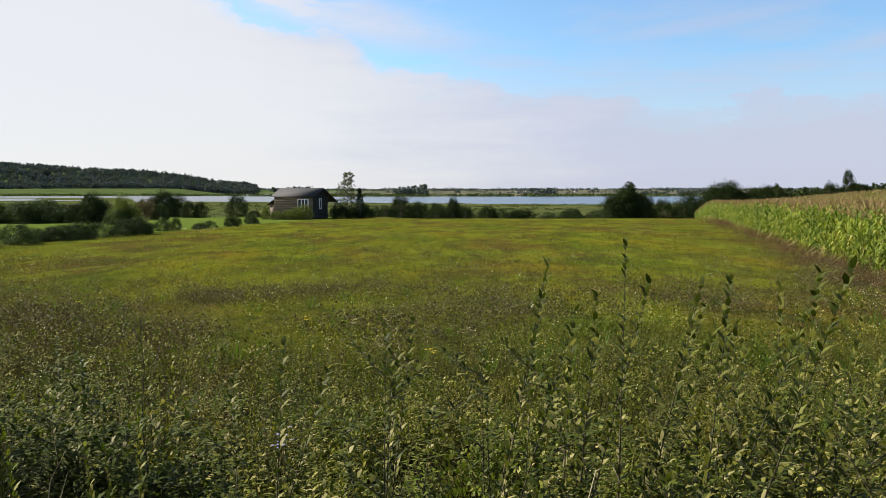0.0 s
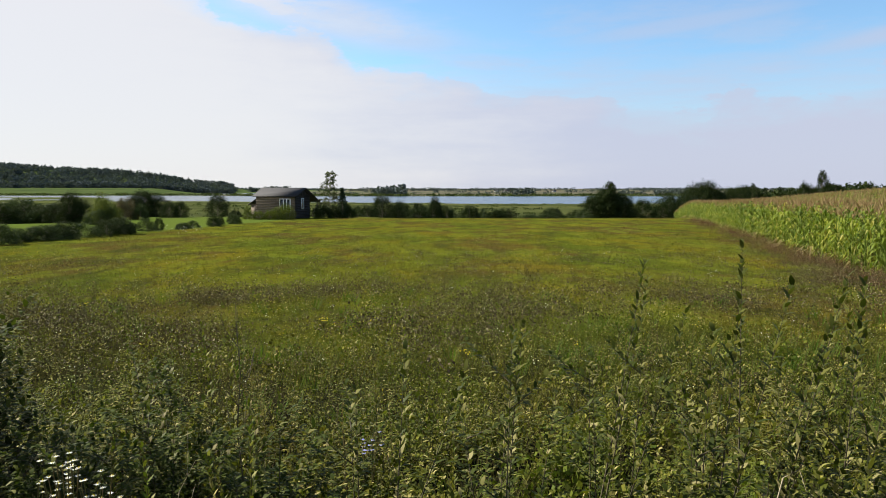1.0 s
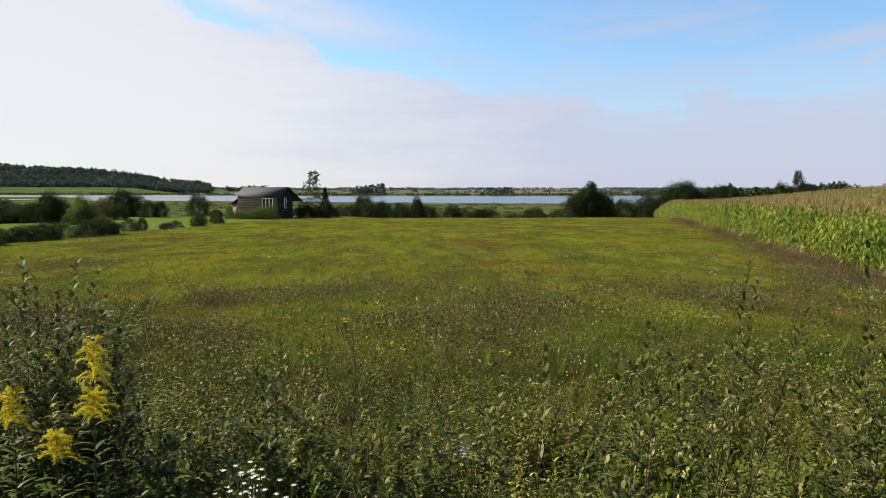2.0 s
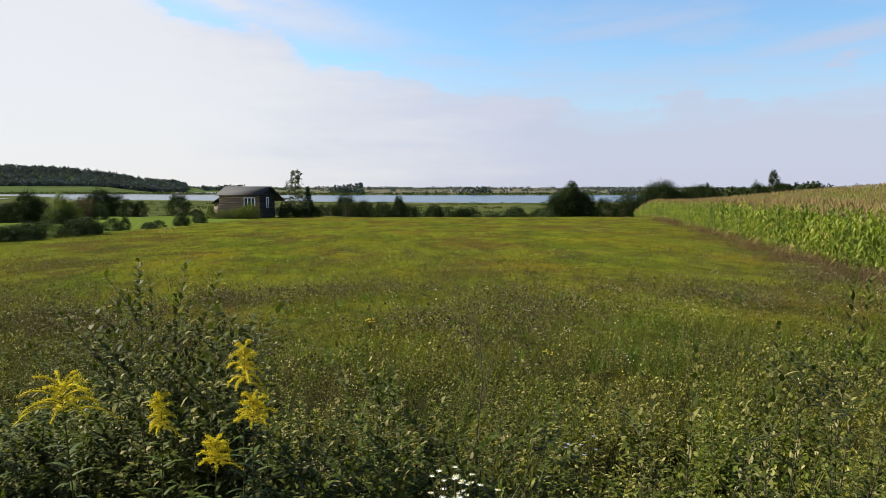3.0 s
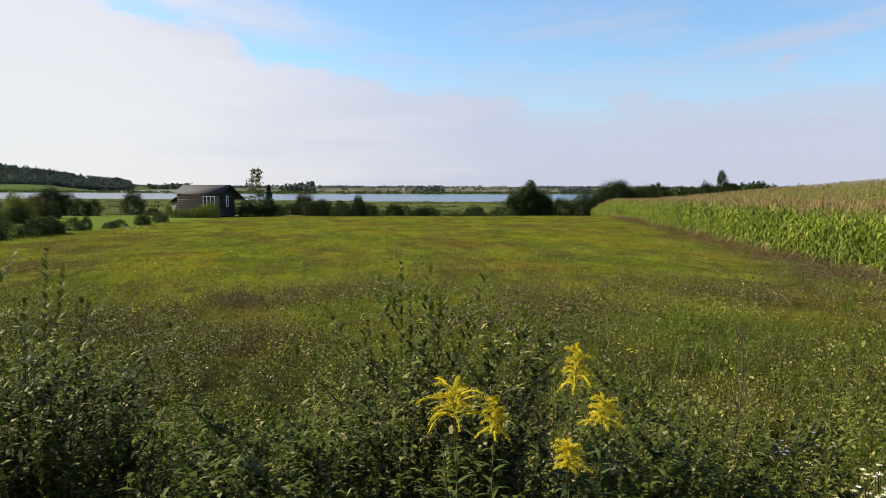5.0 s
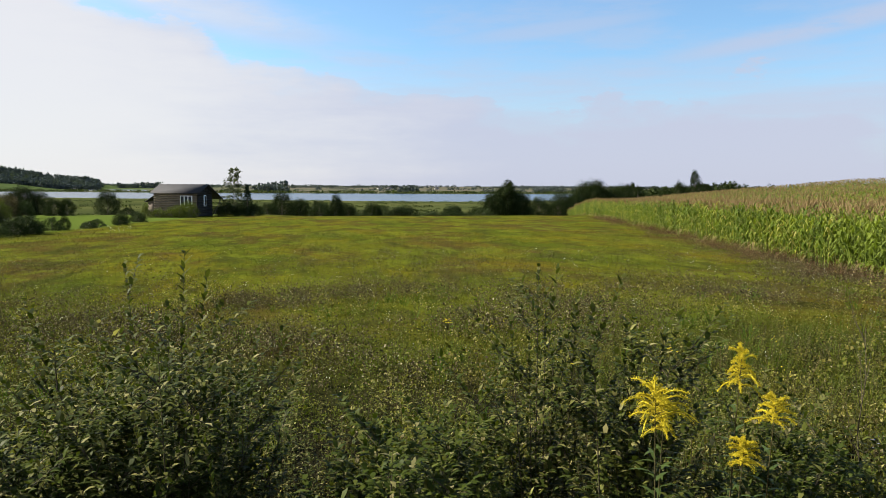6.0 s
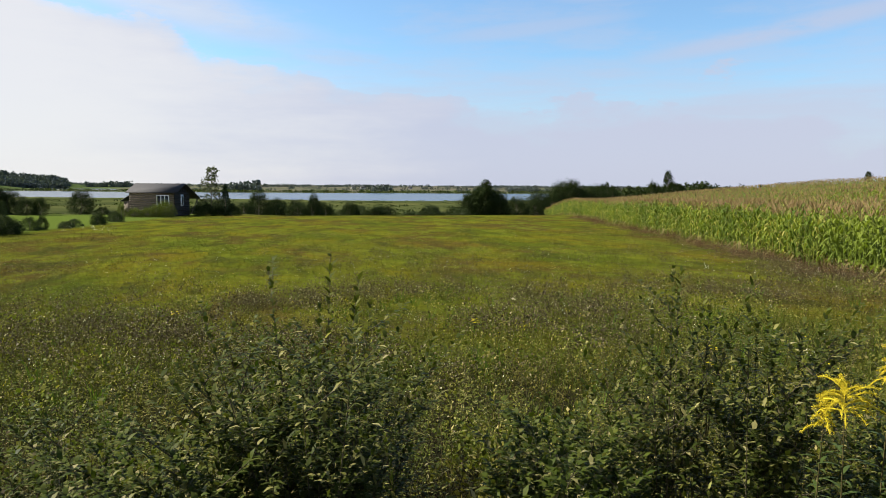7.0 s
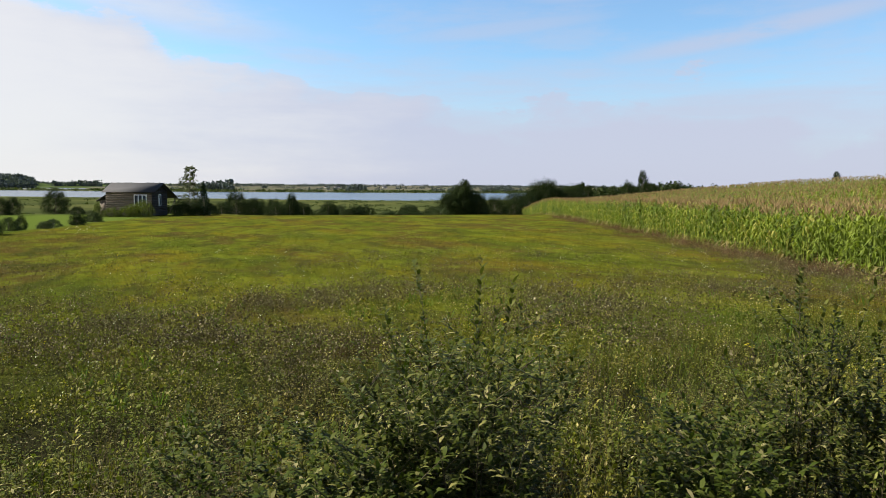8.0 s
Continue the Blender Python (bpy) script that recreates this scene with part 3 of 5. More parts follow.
def place_trees():
    """Trees and shrubs round the meadow: kind, place, height of the top, width."""
    first, size = set(), {}
    for k in TREES:
        size[k.name] = TREE_SIZE[k.name]
    for k in SHRUBS:
        size[k.name] = (3.2, 4.4)

    def grow(kind, x, y, top, wide):
        h, w = size[kind.name]
        g0 = float(ground(x, y))
        s, high = wide / w, (top - g0 + 0.15) / h
        m = Matrix.Translation((x, y, g0 - 0.15)) @ Matrix.Rotation(rng.uniform(0, 6.3), 4, "Z") @ Matrix.Diagonal((s, s, high, 1))
        if kind.name in first:
            copy_thing(kind, m).matrix_basis = m
            return
        first.add(kind.name)
        kind.matrix_basis = m
    A, B, C = TREES
    P, R, S, Y, Z = SHRUBS
    for k, x, y, top, w in (
            # by the corner of the corn field and behind it
            (C, 41, 162, 3.9, 5.4), (A, 40.6, 163, 3.0, 7.6), (A, 39.6, 163.5, 1.9, 8.5), (A, 42.6, 163, 2.0, 7), (B, 37.0, 162, 0.9, 4), (B, 45.2, 164, 1.2, 5), (B, 50, 166, 0.2, 5.5), (A, 55.5, 168, -0.3, 5), (B, 62, 185, 1.3, 8), (B, 68, 190, 0.8, 6),
            (B, 76.6, 197, 4.5, 9.0), (B, 74.4, 199, 3.9, 8), (B, 78.6, 199, 4.0, 7.5), (A, 70.5, 196, 1.9, 6), (A, 81, 201, 2.4, 6), (B, 84, 200, 2.6, 6), (B, 90, 206, 2.9, 6), (C, 102, 230, 3.6, 4), (C, 106, 231, 3.0, 4), (A, 98, 232, 2.2, 6), (C, 134.7, 244, 8.6, 4.6), (A, 130, 247, 5.0, 4),
            (A, 140, 250, 4.6, 5),
            # left of the hut, over the mown strip
            (A, -44.6, 93, 2.2, 3.3), (A, -43.8, 93.8, 1.2, 3.8), (B, -46.4, 94, 0.7, 3.2), (A, -49.4, 130, 2.4, 4.6), (A, -47.6, 131, 1.5, 4.6), (A, -51, 130.5, 1.4, 4.2), (B, -43.2, 125, 0.2, 3.2), (B, -41.4, 125, 0.4, 2.4), (A, -37.3, 132.7, 1.6, 4.0), (B, -33.5, 130, -1.2, 2.4),
            # scrub before the marsh
            (A, 2.2, 161, 1.0, 2.8), (B, 2.6, 163, -0.6, 4), (A, -9.3, 160, 1.3, 5.0), (B, -5.5, 162, -0.2, 4), (B, -1.5, 164, -0.6, 4)):
        grow(k, x, y, top, w)
    for i in range(5):
        grow((A, C)[i % 2], 108 + i * 17 + rng.normal(0, 4), 258 + i * 6 + rng.normal(0, 5), 3.6 + 0.35 * i + rng.uniform(-0.5, 0.7), rng.uniform(4, 7))
    grow(C, 258, 283, 10.5, 4)
    for i in range(34):
        x = -22 + i * 1.8 + rng.normal(0, 0.9)
        y = 152 + rng.uniform(0, 18)
        grow((P, R, S)[i % 3], x, y, (-1.2 if x < 12 else -2.2) + rng.uniform(-0.9, 0.5), rng.uniform(3, 5.5))
    # the hedge along the meadow
    for i in range(30):
        y = 42 + i * 1.75 + rng.normal(0, 0.5)
        x = float(hedge_line(y)) - 0.8 + rng.normal(0, 0.5)
        tall = rng.uniform(0.9, 1.5) if y < 66 else rng.uniform(0.5, 1.3) * (i % 3 > 0)
        if tall:
            grow((P, R, S)[i % 3], x, y, float(ground(x, y)) + tall, rng.uniform(1.8, 3.0) if y < 66 else rng.uniform(1.0, 1.7))
    # the light bushes over the hedge, and the brownish one between the dark trees
    for k, x, y, top, w in ((Y, -39.4, 90, 2.0, 2.6), (Y, -38.4, 90.4, 0.7, 2.4), (Y, -40.2, 90.8, 0.6, 2.6), (R, -39.2, 89, 0.0, 3.4), (Z, -44.8, 110, 1.1, 3.6), (R, -42.4, 110, 0.3, 2.4),
                            (R, -52.0, 96.0, 1.2, 5.0), (R, -55.5, 96.0, 0.9, 4.6), (R, -49.5, 95.5, 0.4, 3.6), (Y, -58.5, 95.0, 0.6, 3.4)):
        grow(k, x, y, top, w)
    for i in range(11):
        grow((P, S, R)[i % 3], -64 + i * 1.75 + rng.normal(0, 0.8), 97 + rng.normal(0, 2), 0.6 + rng.uniform(-0.5, 0.4), rng.uniform(2.6, 4))
    # by the hut
    for x, y, top, w in ((-21.3, 112.2, 0.2, 2.6), (-22.6, 112.4, -0.2, 2.2), (-23.8, 112.6, -0.6, 2.0), (-27.4, 113, -0.1, 1.5), (-25.6, 112.5, -0.8, 2.2), (-16.6, 118, -0.1, 3.2), (-14.6, 118.4, -0.5, 2.6), (-12.6, 119.5, -0.4, 2.6)):
        grow(Y if y < 113.5 else P, x, y, top, w)


TREE_SIZE = {k.name: s for k, s in zip(TREES, ((8, 7.2), (7, 8.4), (8, 5.6)))}
place_trees()


def feathery_tree(seed, height, spread_):
    """A slender tree: a bare leader, thin rising limbs with hanging twigs and sparse small leaves."""
    g = np.random.default_rng(seed)
    wood, crown = Kit(), Kit()
    t = np.linspace(0, 1, 7)
    trunk = np.stack([0.12 * np.sin(2.2 * t) * t, 0.1 * t, height * t], -1)
    wood.tube(trunk, 0.085 * (1 - 0.93 * t) + 0.006, 6)
    for i in range(84):
        u = 0.06 + 0.92 * ((i + g.random()) / 84) ** 1.15
        a = i * 2.4 + g.normal(0, 0.5)
        reach = spread_ * (1.06 - u) ** 0.6 * g.uniform(0.4, 1.0) + 0.14
        b = np.array([np.interp(u, t, trunk[:, c]) for c in range(3)])
        way = np.array([np.cos(a), np.sin(a), 0.0])
        s = np.linspace(0, 1, 5)
        limb = b + way * (reach * s)[:, None] + np.array([0, 0, 1.0]) * (reach * (0.75 * s - 0.45 * s ** 2))[:, None]
        wood.tube(limb, 0.02 * (1 - 0.85 * s) * (1.1 - 0.6 * u), 4)
        for j in range(7):
            v = g.uniform(0.3, 1.0)
            c = np.array([np.interp(v, s, limb[:, k]) for k in range(3)])
            ln = g.uniform(0.2, 0.5)
            d = way * g.uniform(0, 0.6) + g.normal(0, 0.4, 3) + np.array([0, 0, -0.35])
            d /= np.linalg.norm(d)
            wood.tube([c, c + d * ln], [0.006, 0.003], 3)
            m = g.integers(10, 19)
            P = c + d * (ln * g.random(m))[:, None] + g.normal(0, 0.045, (m, 3))
            crown.diamonds(P, g.normal(size=(m, 3)) + np.array([0, 0, -0.5]), 0.12 * g.uniform(0.7, 1.3, m))
    return wood, crown


birch = make_tree("birch_tree", feathery_tree(51, 7.6, 2.7), M_BIRCH, "slender thin-leaved birch beside the log hut")
move(birch, -15.6, 119.5)
spruce = make_tree("spruce_tree", spruce_tree(5, 5.1), M_SPRUCE, "dark conical young spruce beside the birch")
move(spruce, -13.5, 119.0, 0.97)

# ---- far shore ----


def far_woods():
    """The wood on the hill and the tree lines far over the lake."""
    n = 2600
    az = -rng.uniform(0.25, 0.74, n)
    r = 1850 + 540 * rng.random(n) ** 1.3
    x, y = r * np.sin(az), r * np.cos(az)
    P = np.stack([x, y, ground(x, y) - 1.0], -1)
    small = [broad_tree(80 + k, 15, 8.5, 54, 4.6, 0.0, 9)[1] for k in range(5)]
    s = rng.uniform(0.6, 1.1, len(P)) * (1 + 0.22 * wave(x, y, 60, 2))
    tagged(new("hill_wood", scatter("hill_wood", small, P, rng.uniform(0, 6.3, len(P)), s, [M_HAZED_HILLWOOD])),
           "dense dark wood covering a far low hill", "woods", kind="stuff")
    # a dark belt of trees behind the corn
    a = rng.uniform(0.40, 0.82, 260)
    d = 330 + rng.uniform(0, 50, 260)
    x, y = d * np.sin(a), d * np.cos(a)
    g0 = ground(x, y)
    top = 2.2 + 9.0 * np.clip(a - 0.42, 0, 0.3) + rng.normal(0, 0.6, 260) + 1.6 * wave(x, y, 16, 3)
    belt = [broad_tree(95 + k, 10, 4.5, 90, 1.7, 0.0, 8)[1] for k in range(3)]
    P = np.stack([x, y, g0 - 0.3], -1)
    tagged(new("field_belt", scatter("field_belt", belt, P, rng.uniform(0, 6.3, 260), np.clip(top - g0, 1.5, 14) / 10, [M_TREE])),
           "dark belt of trees behind the corn field", "woods", kind="stuff")
    xs, ys, ss = [], [], []

    def row(a, d, wide, tall, step):
        """A clump of trees at an angle and distance: its width and its height in metres."""
        for i in range(max(2, int(wide / step))):
            off = rng.uniform(-0.5, 0.5)
            xs.append(d * math.tan(a) + off * wide), ys.append(d + rng.uniform(-14, 22)), ss.append(tall / 14 * rng.uniform(0.6, 1.1) * (1 - 1.1 * off * off))
    # clumps on the far shore
    for a, d, wide, tall in ((-0.045, 1130, 52, 15), (-0.03, 1140, 16, 19), (0.1225, 1105, 8, 9), (0.1365, 1110, 22, 14), (0.145, 1112, 14, 12), (0.27, 1120, 70, 9), (0.335, 1140, 90, 11), (-0.165, 1360, 20, 12),
                             (-0.2, 2000, 60, 16), (-0.225, 2000, 26, 15), (-0.25, 1990, 22, 12), (-0.183, 2010, 30, 17), (0.02, 1700, 12, 9), (-0.095, 1250, 30, 6)):
        row(a, d, wide, tall, 2.0)
    # broken hedges and copses over the farmland, thinner with distance
    for j in range(64):
        d = rng.choice([1500, 1800, 2200, 2700, 3200]) * rng.uniform(0.94, 1.06)
        row(rng.uniform(-0.24, 0.62), d, rng.uniform(20, 110) * d / 2200, rng.uniform(5, 10) * (1 + 0.25 * (d > 2500)), 4.5)
    for j in range(150):
        row(rng.uniform(-0.25, 0.66), 3600 * rng.uniform(0.95, 1.05), rng.uniform(30, 120), rng.uniform(7, 13), 7.0)
    xs, ys, ss = np.array(xs), np.array(ys), np.array(ss)
    P = np.stack([xs, ys, ground(xs, ys) - 0.5], -1)
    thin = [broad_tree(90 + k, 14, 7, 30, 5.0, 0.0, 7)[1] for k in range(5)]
    tagged(new("far_tree_line", scatter("far_tree_line", thin, P, rng.uniform(0, 6.3, len(P)), ss, [M_HAZED_FARWOOD])), "broken lines of trees far beyond the lake", "woods", kind="stuff")


far_woods()

# ---- the hut ----
M_LOG = rough_material("weathered_log", [(0.3, (0.06, 0.045, 0.034)), (0.55, (0.15, 0.118, 0.09)), (0.75, (0.27, 0.22, 0.175))], 1.2, stretch=(0.3, 0.3, 3))
M_ROOF = rough_material("roof_felt", [(0.3, (0.02, 0.019, 0.019)), (0.7, (0.036, 0.034, 0.034))], 1.5)
# Dark wood made darker still: the gable's shade is put into its colour.
M_SHADED_DARKWOOD = rough_material("dark_board", [(0.3, (0.022, 0.02, 0.018)), (0.7, (0.05, 0.045, 0.04))], 2.0, stretch=(3, 3, 0.3))
M_PLASTER = rough_material("pale_plaster", [(0.3, (0.3, 0.3, 0.29)), (0.7, (0.42, 0.41, 0.39))], 1.5, bump=0.1)
M_PAINT = rough_material("white_paint", [(0.3, (0.7, 0.7, 0.68)), (0.7, (0.82, 0.82, 0.8))], 3, bump=0.1)


def glass_build(nt):
    b = nt.nodes.new("ShaderNodeBsdfPrincipled")
    b.inputs["Base Color"].default_value = (0.02, 0.025, 0.03, 1)
    b.inputs["Roughness"].default_value = 0.05
    return b.outputs[0]


M_PANE = material("window_glass", glass_build)
HUT_L, HUT_W, HUT_E, HUT_R = 7.2, 4.4, 3.65, 4.75   # length, width, eave and ridge heights


def hut():
    """A log hut; x runs along its ridge to the gable that faces the field, y to the back."""
    ob = tagged(new("log_hut"), "weathered grey log hut with a dark felt roof", "hut")
    ob.matrix_world = Matrix.Translation((-20.6, 116.0, float(ground(-20.6, 116)) + 0.05)) @ Matrix.Rotation(radians(-22), 4, "Z")

    def wall(name, y0, y1, x0, x1, top, mat=M_LOG, axis="x"):
        k = Kit()
        n = int(top / 0.26)
        for i in range(n):
            z0 = i * top / n
            z1 = z0 + top / n
            zm = (z0 + z1) / 2
            for s in range(5):
                a0, a1 = -math.pi / 2 + math.pi * s / 5, -math.pi / 2 + math.pi * (s + 1) / 5
                h = top / n / 2
                p = [(h * 0.95 * math.cos(a) - 0.02, zm + h * math.sin(a)) for a in (a0, a1)]
                if axis == "x":
                    k.add([(x0, y0 - p[0][0], p[0][1]), (x1, y0 - p[0][0], p[0][1]), (x1, y0 - p[1][0], p[1][1]), (x0, y0 - p[1][0], p[1][1])], [(0, 1, 2, 3)])
                else:
                    k.add([(x1 + p[0][0], y0, p[0][1]), (x1 + p[0][0], y1, p[0][1]), (x1 + p[1][0], y1, p[1][1]), (x1 + p[1][0], y0, p[1][1])], [(0, 1, 2, 3)])
        if axis == "x":
            k.box((x0, y0, 0), (x1, y0 + 0.15, top))
        else:
            k.box((x1 - 0.15, y0, 0), (x1, y1, top))
        return part(name, k.mesh(name, [mat]), ob)

    L, W, E, R = HUT_L, HUT_W, HUT_E, HUT_R
    wall("front_wall", 0, 0, -L, 0, E)
    wall("gable_wall", 0, W, 0, 0, E, M_SHADED_DARKWOOD, "y")
    k = Kit()
    k.box((-L, W - 0.15, 0), (0, W, E))
    part("back_wall", k.mesh("back_wall", [M_LOG]), ob)
    k = Kit()
    k.box((-L, 0, 0), (-L + 0.15, W, E))
    part("end_wall", k.mesh("end_wall", [M_LOG]), ob)
    for x in (-0.13, -L + 0.02):
        k = Kit()
        ym = W / 2
        n = 9
        for i in range(n):
            y0, y1 = W * i / n, W * (i + 1) / n - 0.02
            h0, h1 = (E + (R - E) * (1 - abs(y - ym) / ym) - 0.06 for y in (y0, y1))
            V = [(x, y0, E), (x + 0.1, y0, E), (x + 0.1, y1, E), (x, y1, E), (x, y0, h0), (x + 0.1, y0, h0), (x + 0.1, y1, h1), (x, y1, h1)]
            k.add(V, [(3, 2, 1, 0), (4, 5, 6, 7), (0, 1, 5, 4), (1, 2, 6, 5), (2, 3, 7, 6), (3, 0, 4, 7)])
        part("gable_boards", k.mesh("gable_boards", [M_SHADED_DARKWOOD]), ob, "dark upright boards under the gable, with shade in their colour")
    s = (R - E) / (W / 2)

    def slope(name, y0, y1, x0, x1):
        z = [R - s * abs(y - W / 2) for y in (y0, y1)]
        k = Kit()
        V = [(x0, y0, z[0]), (x1, y0, z[0]), (x1, y1, z[1]), (x0, y1, z[1])]
        V += [(a, b, c + 0.12) for a, b, c in V]
        k.add(V, [(3, 2, 1, 0), (4, 5, 6, 7), (0, 1, 5, 4), (1, 2, 6, 5), (2, 3, 7, 6), (3, 0, 4, 7)])
        return part(name, k.mesh(name, [M_ROOF]), ob, "dark grey felt roof slope")
    slope("roof_front", -0.45, W / 2, -L - 0.4, 0.7)
    slope("roof_back", W / 2, W + 2.3, -L - 0.4, 0.7)
    # porch behind the gable: post, beam and a slanting brace
    zp = R - s * (W / 2 + 2.1)
    for y0, y1, z0, z1 in ((W + 2.0, W + 2.0, 0, zp), (W + 0.1, W + 2.0, 0.9, 0.9), (W + 0.1, W + 2.0, 0.2, zp - 0.3)):
        k = Kit()
        k.tube([(0.3, y0, z0), (0.3, y1, z1)], [0.07, 0.07], 6)
        part("porch_post" if y0 == y1 else "porch_rail", k.mesh("porch_timber", [M_LOG]), ob)
    # lean-to at the far end
    k = Kit()
    k.box((-L - 1.3, 0.5, 0), (-L - 0.02, W - 0.6, 2.2))
    part("lean_to", k.mesh("lean_to", [M_LOG]), ob)
    k = Kit()
    V = [(-L - 1.7, 0.2, 2.1), (-L - 0.02, 0.2, 3.1), (-L - 0.02, W - 0.3, 3.1), (-L - 1.7, W - 0.3, 2.1)]
    V += [(a, b, c + 0.1) for a, b, c in V]
    k.add(V, [(3, 2, 1, 0), (4, 5, 6, 7), (0, 1, 5, 4), (1, 2, 6, 5), (2, 3, 7, 6), (3, 0, 4, 7)])
    part("lean_to_roof", k.mesh("lean_to_roof", [M_ROOF]), ob)

    def window(name, along, a0, a1, z0, z1, panes):
        k = Kit()
        at = (lambda a, d, z: (a, -0.12 - d, z)) if along == "x" else (lambda a, d, z: (0.12 + d, a, z))
        def slab(c0, c1, zz0, zz1, d, kk):
            p, q = at(c0, -0.06, zz0), at(c1, d, zz1)
            kk.box([min(u, v) for u, v in zip(p, q)], [max(u, v) for u, v in zip(p, q)])
        f = 0.13
        V = [at(a, d, z) for d in (-0.06, 0.05) for m in (0, f) for a, z in ((a0 + m, z0 + m), (a1 - m, z0 + m), (a1 - m, z1 - m), (a0 + m, z1 - m))]
        Q = []
        for n in range(4):
            o = (n + 1) % 4
            Q += [(n, o, 4 + o, 4 + n), (8 + n, 8 + o, 12 + o, 12 + n), (n, o, 8 + o, 8 + n), (4 + n, 4 + o, 12 + o, 12 + n)]
        k.add(V, Q)
        w = part(name, k.mesh("window_frame", [M_PAINT]), ob, "white-painted window frame")
        for i in range(1, panes):
            c = a0 + (a1 - a0 - f) * i / panes
            bar = Kit()
            slab(c, c + f, z0 + f + 0.002, z1 - f - 0.002, 0.045, bar)
            part("glazing_bar", bar.mesh("glazing_bar", [M_PAINT]), w)
        for i in range(panes):
            c, c1 = a0 + (a1 - a0 - f) * i / panes + f + 0.003, a0 + (a1 - a0 - f) * (i + 1) / panes - 0.003
            g = Kit()
            slab(c, c1, z0 + f + 0.003, z1 - f - 0.003, 0.0, g)
            part("pane", g.mesh("pane", [M_PANE]), w)
    window("window", "x", -2.75, -0.75, 1.25, 3.15, 3)
    window("window", "y", 1.75, 2.4, 1.5, 3.2, 1)


hut()

def farmhouse(x, y, length, tall):
    ob = tagged(new("farmhouse"), "small pale farmhouse far beyond the lake", "house", "far farmhouses")
    ob.matrix_world = Matrix.Translation((x, y, float(ground(x, y)) - 0.3)) @ Matrix.Rotation(0.3, 4, "Z")
    k = Kit()
    k.box((-length / 2, -4, 0), (length / 2, 4, tall * 0.55))
    part("wall", k.mesh("wall", [M_PLASTER]), ob)
    k = Kit()
    h, e, l = tall, tall * 0.55, length / 2 + 0.4
    for sgn in (-1, 1):
        V = [(-l, 4.5 * sgn, e - 0.3), (l, 4.5 * sgn, e - 0.3), (l, 0, h), (-l, 0, h)]
        V += [(a, b, c + 0.3) for a, b, c in V]
        k.add(V, [(3, 2, 1, 0), (4, 5, 6, 7), (0, 1, 5, 4), (1, 2, 6, 5), (2, 3, 7, 6), (3, 0, 4, 7)])
    part("roof", k.mesh("roof", [M_ROOF]), ob)


for house in ((-505, 1790, 12, 9), (196, 1905, 11, 6), (222, 1920, 14, 6), (350, 1930, 10, 6)):
    farmhouse(*house)

# ---- corn ----
def corn_kit(seed, height=2.0, leaves=12, low=True, split=False):
    """A corn plant: as one kit, or with split as a list of its named pieces."""
    g = np.random.default_rng(seed)
    k, pieces = Kit(), []

    def piece(name, m):
        if split:
            pieces.append((name, Kit(), m))
            return pieces[-1][1]
        return k
    if low:
        t = np.linspace(0, 1, 4)
        piece("stalk", 0).tube(np.stack([0.03 * t, 0 * t, height * 0.86 * t], -1), 0.014 * (1 - 0.6 * t), 4, 0)
    a0 = g.uniform(0, 6.3)
    for i in range(leaves):
        u = i / (leaves - 1)
        if not low:
            u = 0.45 + 0.55 * u
        a = a0 + np.pi * i + g.normal(0, 0.9)
        z = height * (0.03 + 0.77 * u)
        ln = (0.5 + 0.35 * np.sin(np.pi * u)) * g.uniform(0.6, 1.25) * height / 2.0
        rise = g.uniform(1.2, 3.4)
        dry = 2 if (low and u < 0.2 and g.random() < 0.5) else 0
        piece("leaf" if not dry else "dry_leaf", dry).leaf((0, 0, z), (np.cos(a), np.sin(a), rise if not dry else 0.3), (0, 0, 1), ln * 1.1, 0.07, dry, 3 if low else 2, 0.8 if not dry else 1.0, 0.25)
    p = piece("tassel", 1)
    for i in range(6 if low else 7):
        a = g.uniform(0, 6.3)
        lean = 0.0 if i == 0 else 0.4
        p.leaf((0.03, 0, height * 0.82), (lean * np.cos(a), lean * np.sin(a), 1.0), (np.sin(a), -np.cos(a), 0.1), 0.34 * g.uniform(0.8, 1.1), 0.02, 1, 2, 0.12)
    return pieces if split else k


CORN_MATS = [M_CORN, M_TASSEL, M_CORNDRY]
CORN_FULL = [corn_kit(100 + i) for i in range(6)]
CORN_TOP = [corn_kit(120 + i, 2.0, 3, False) for i in range(5)]


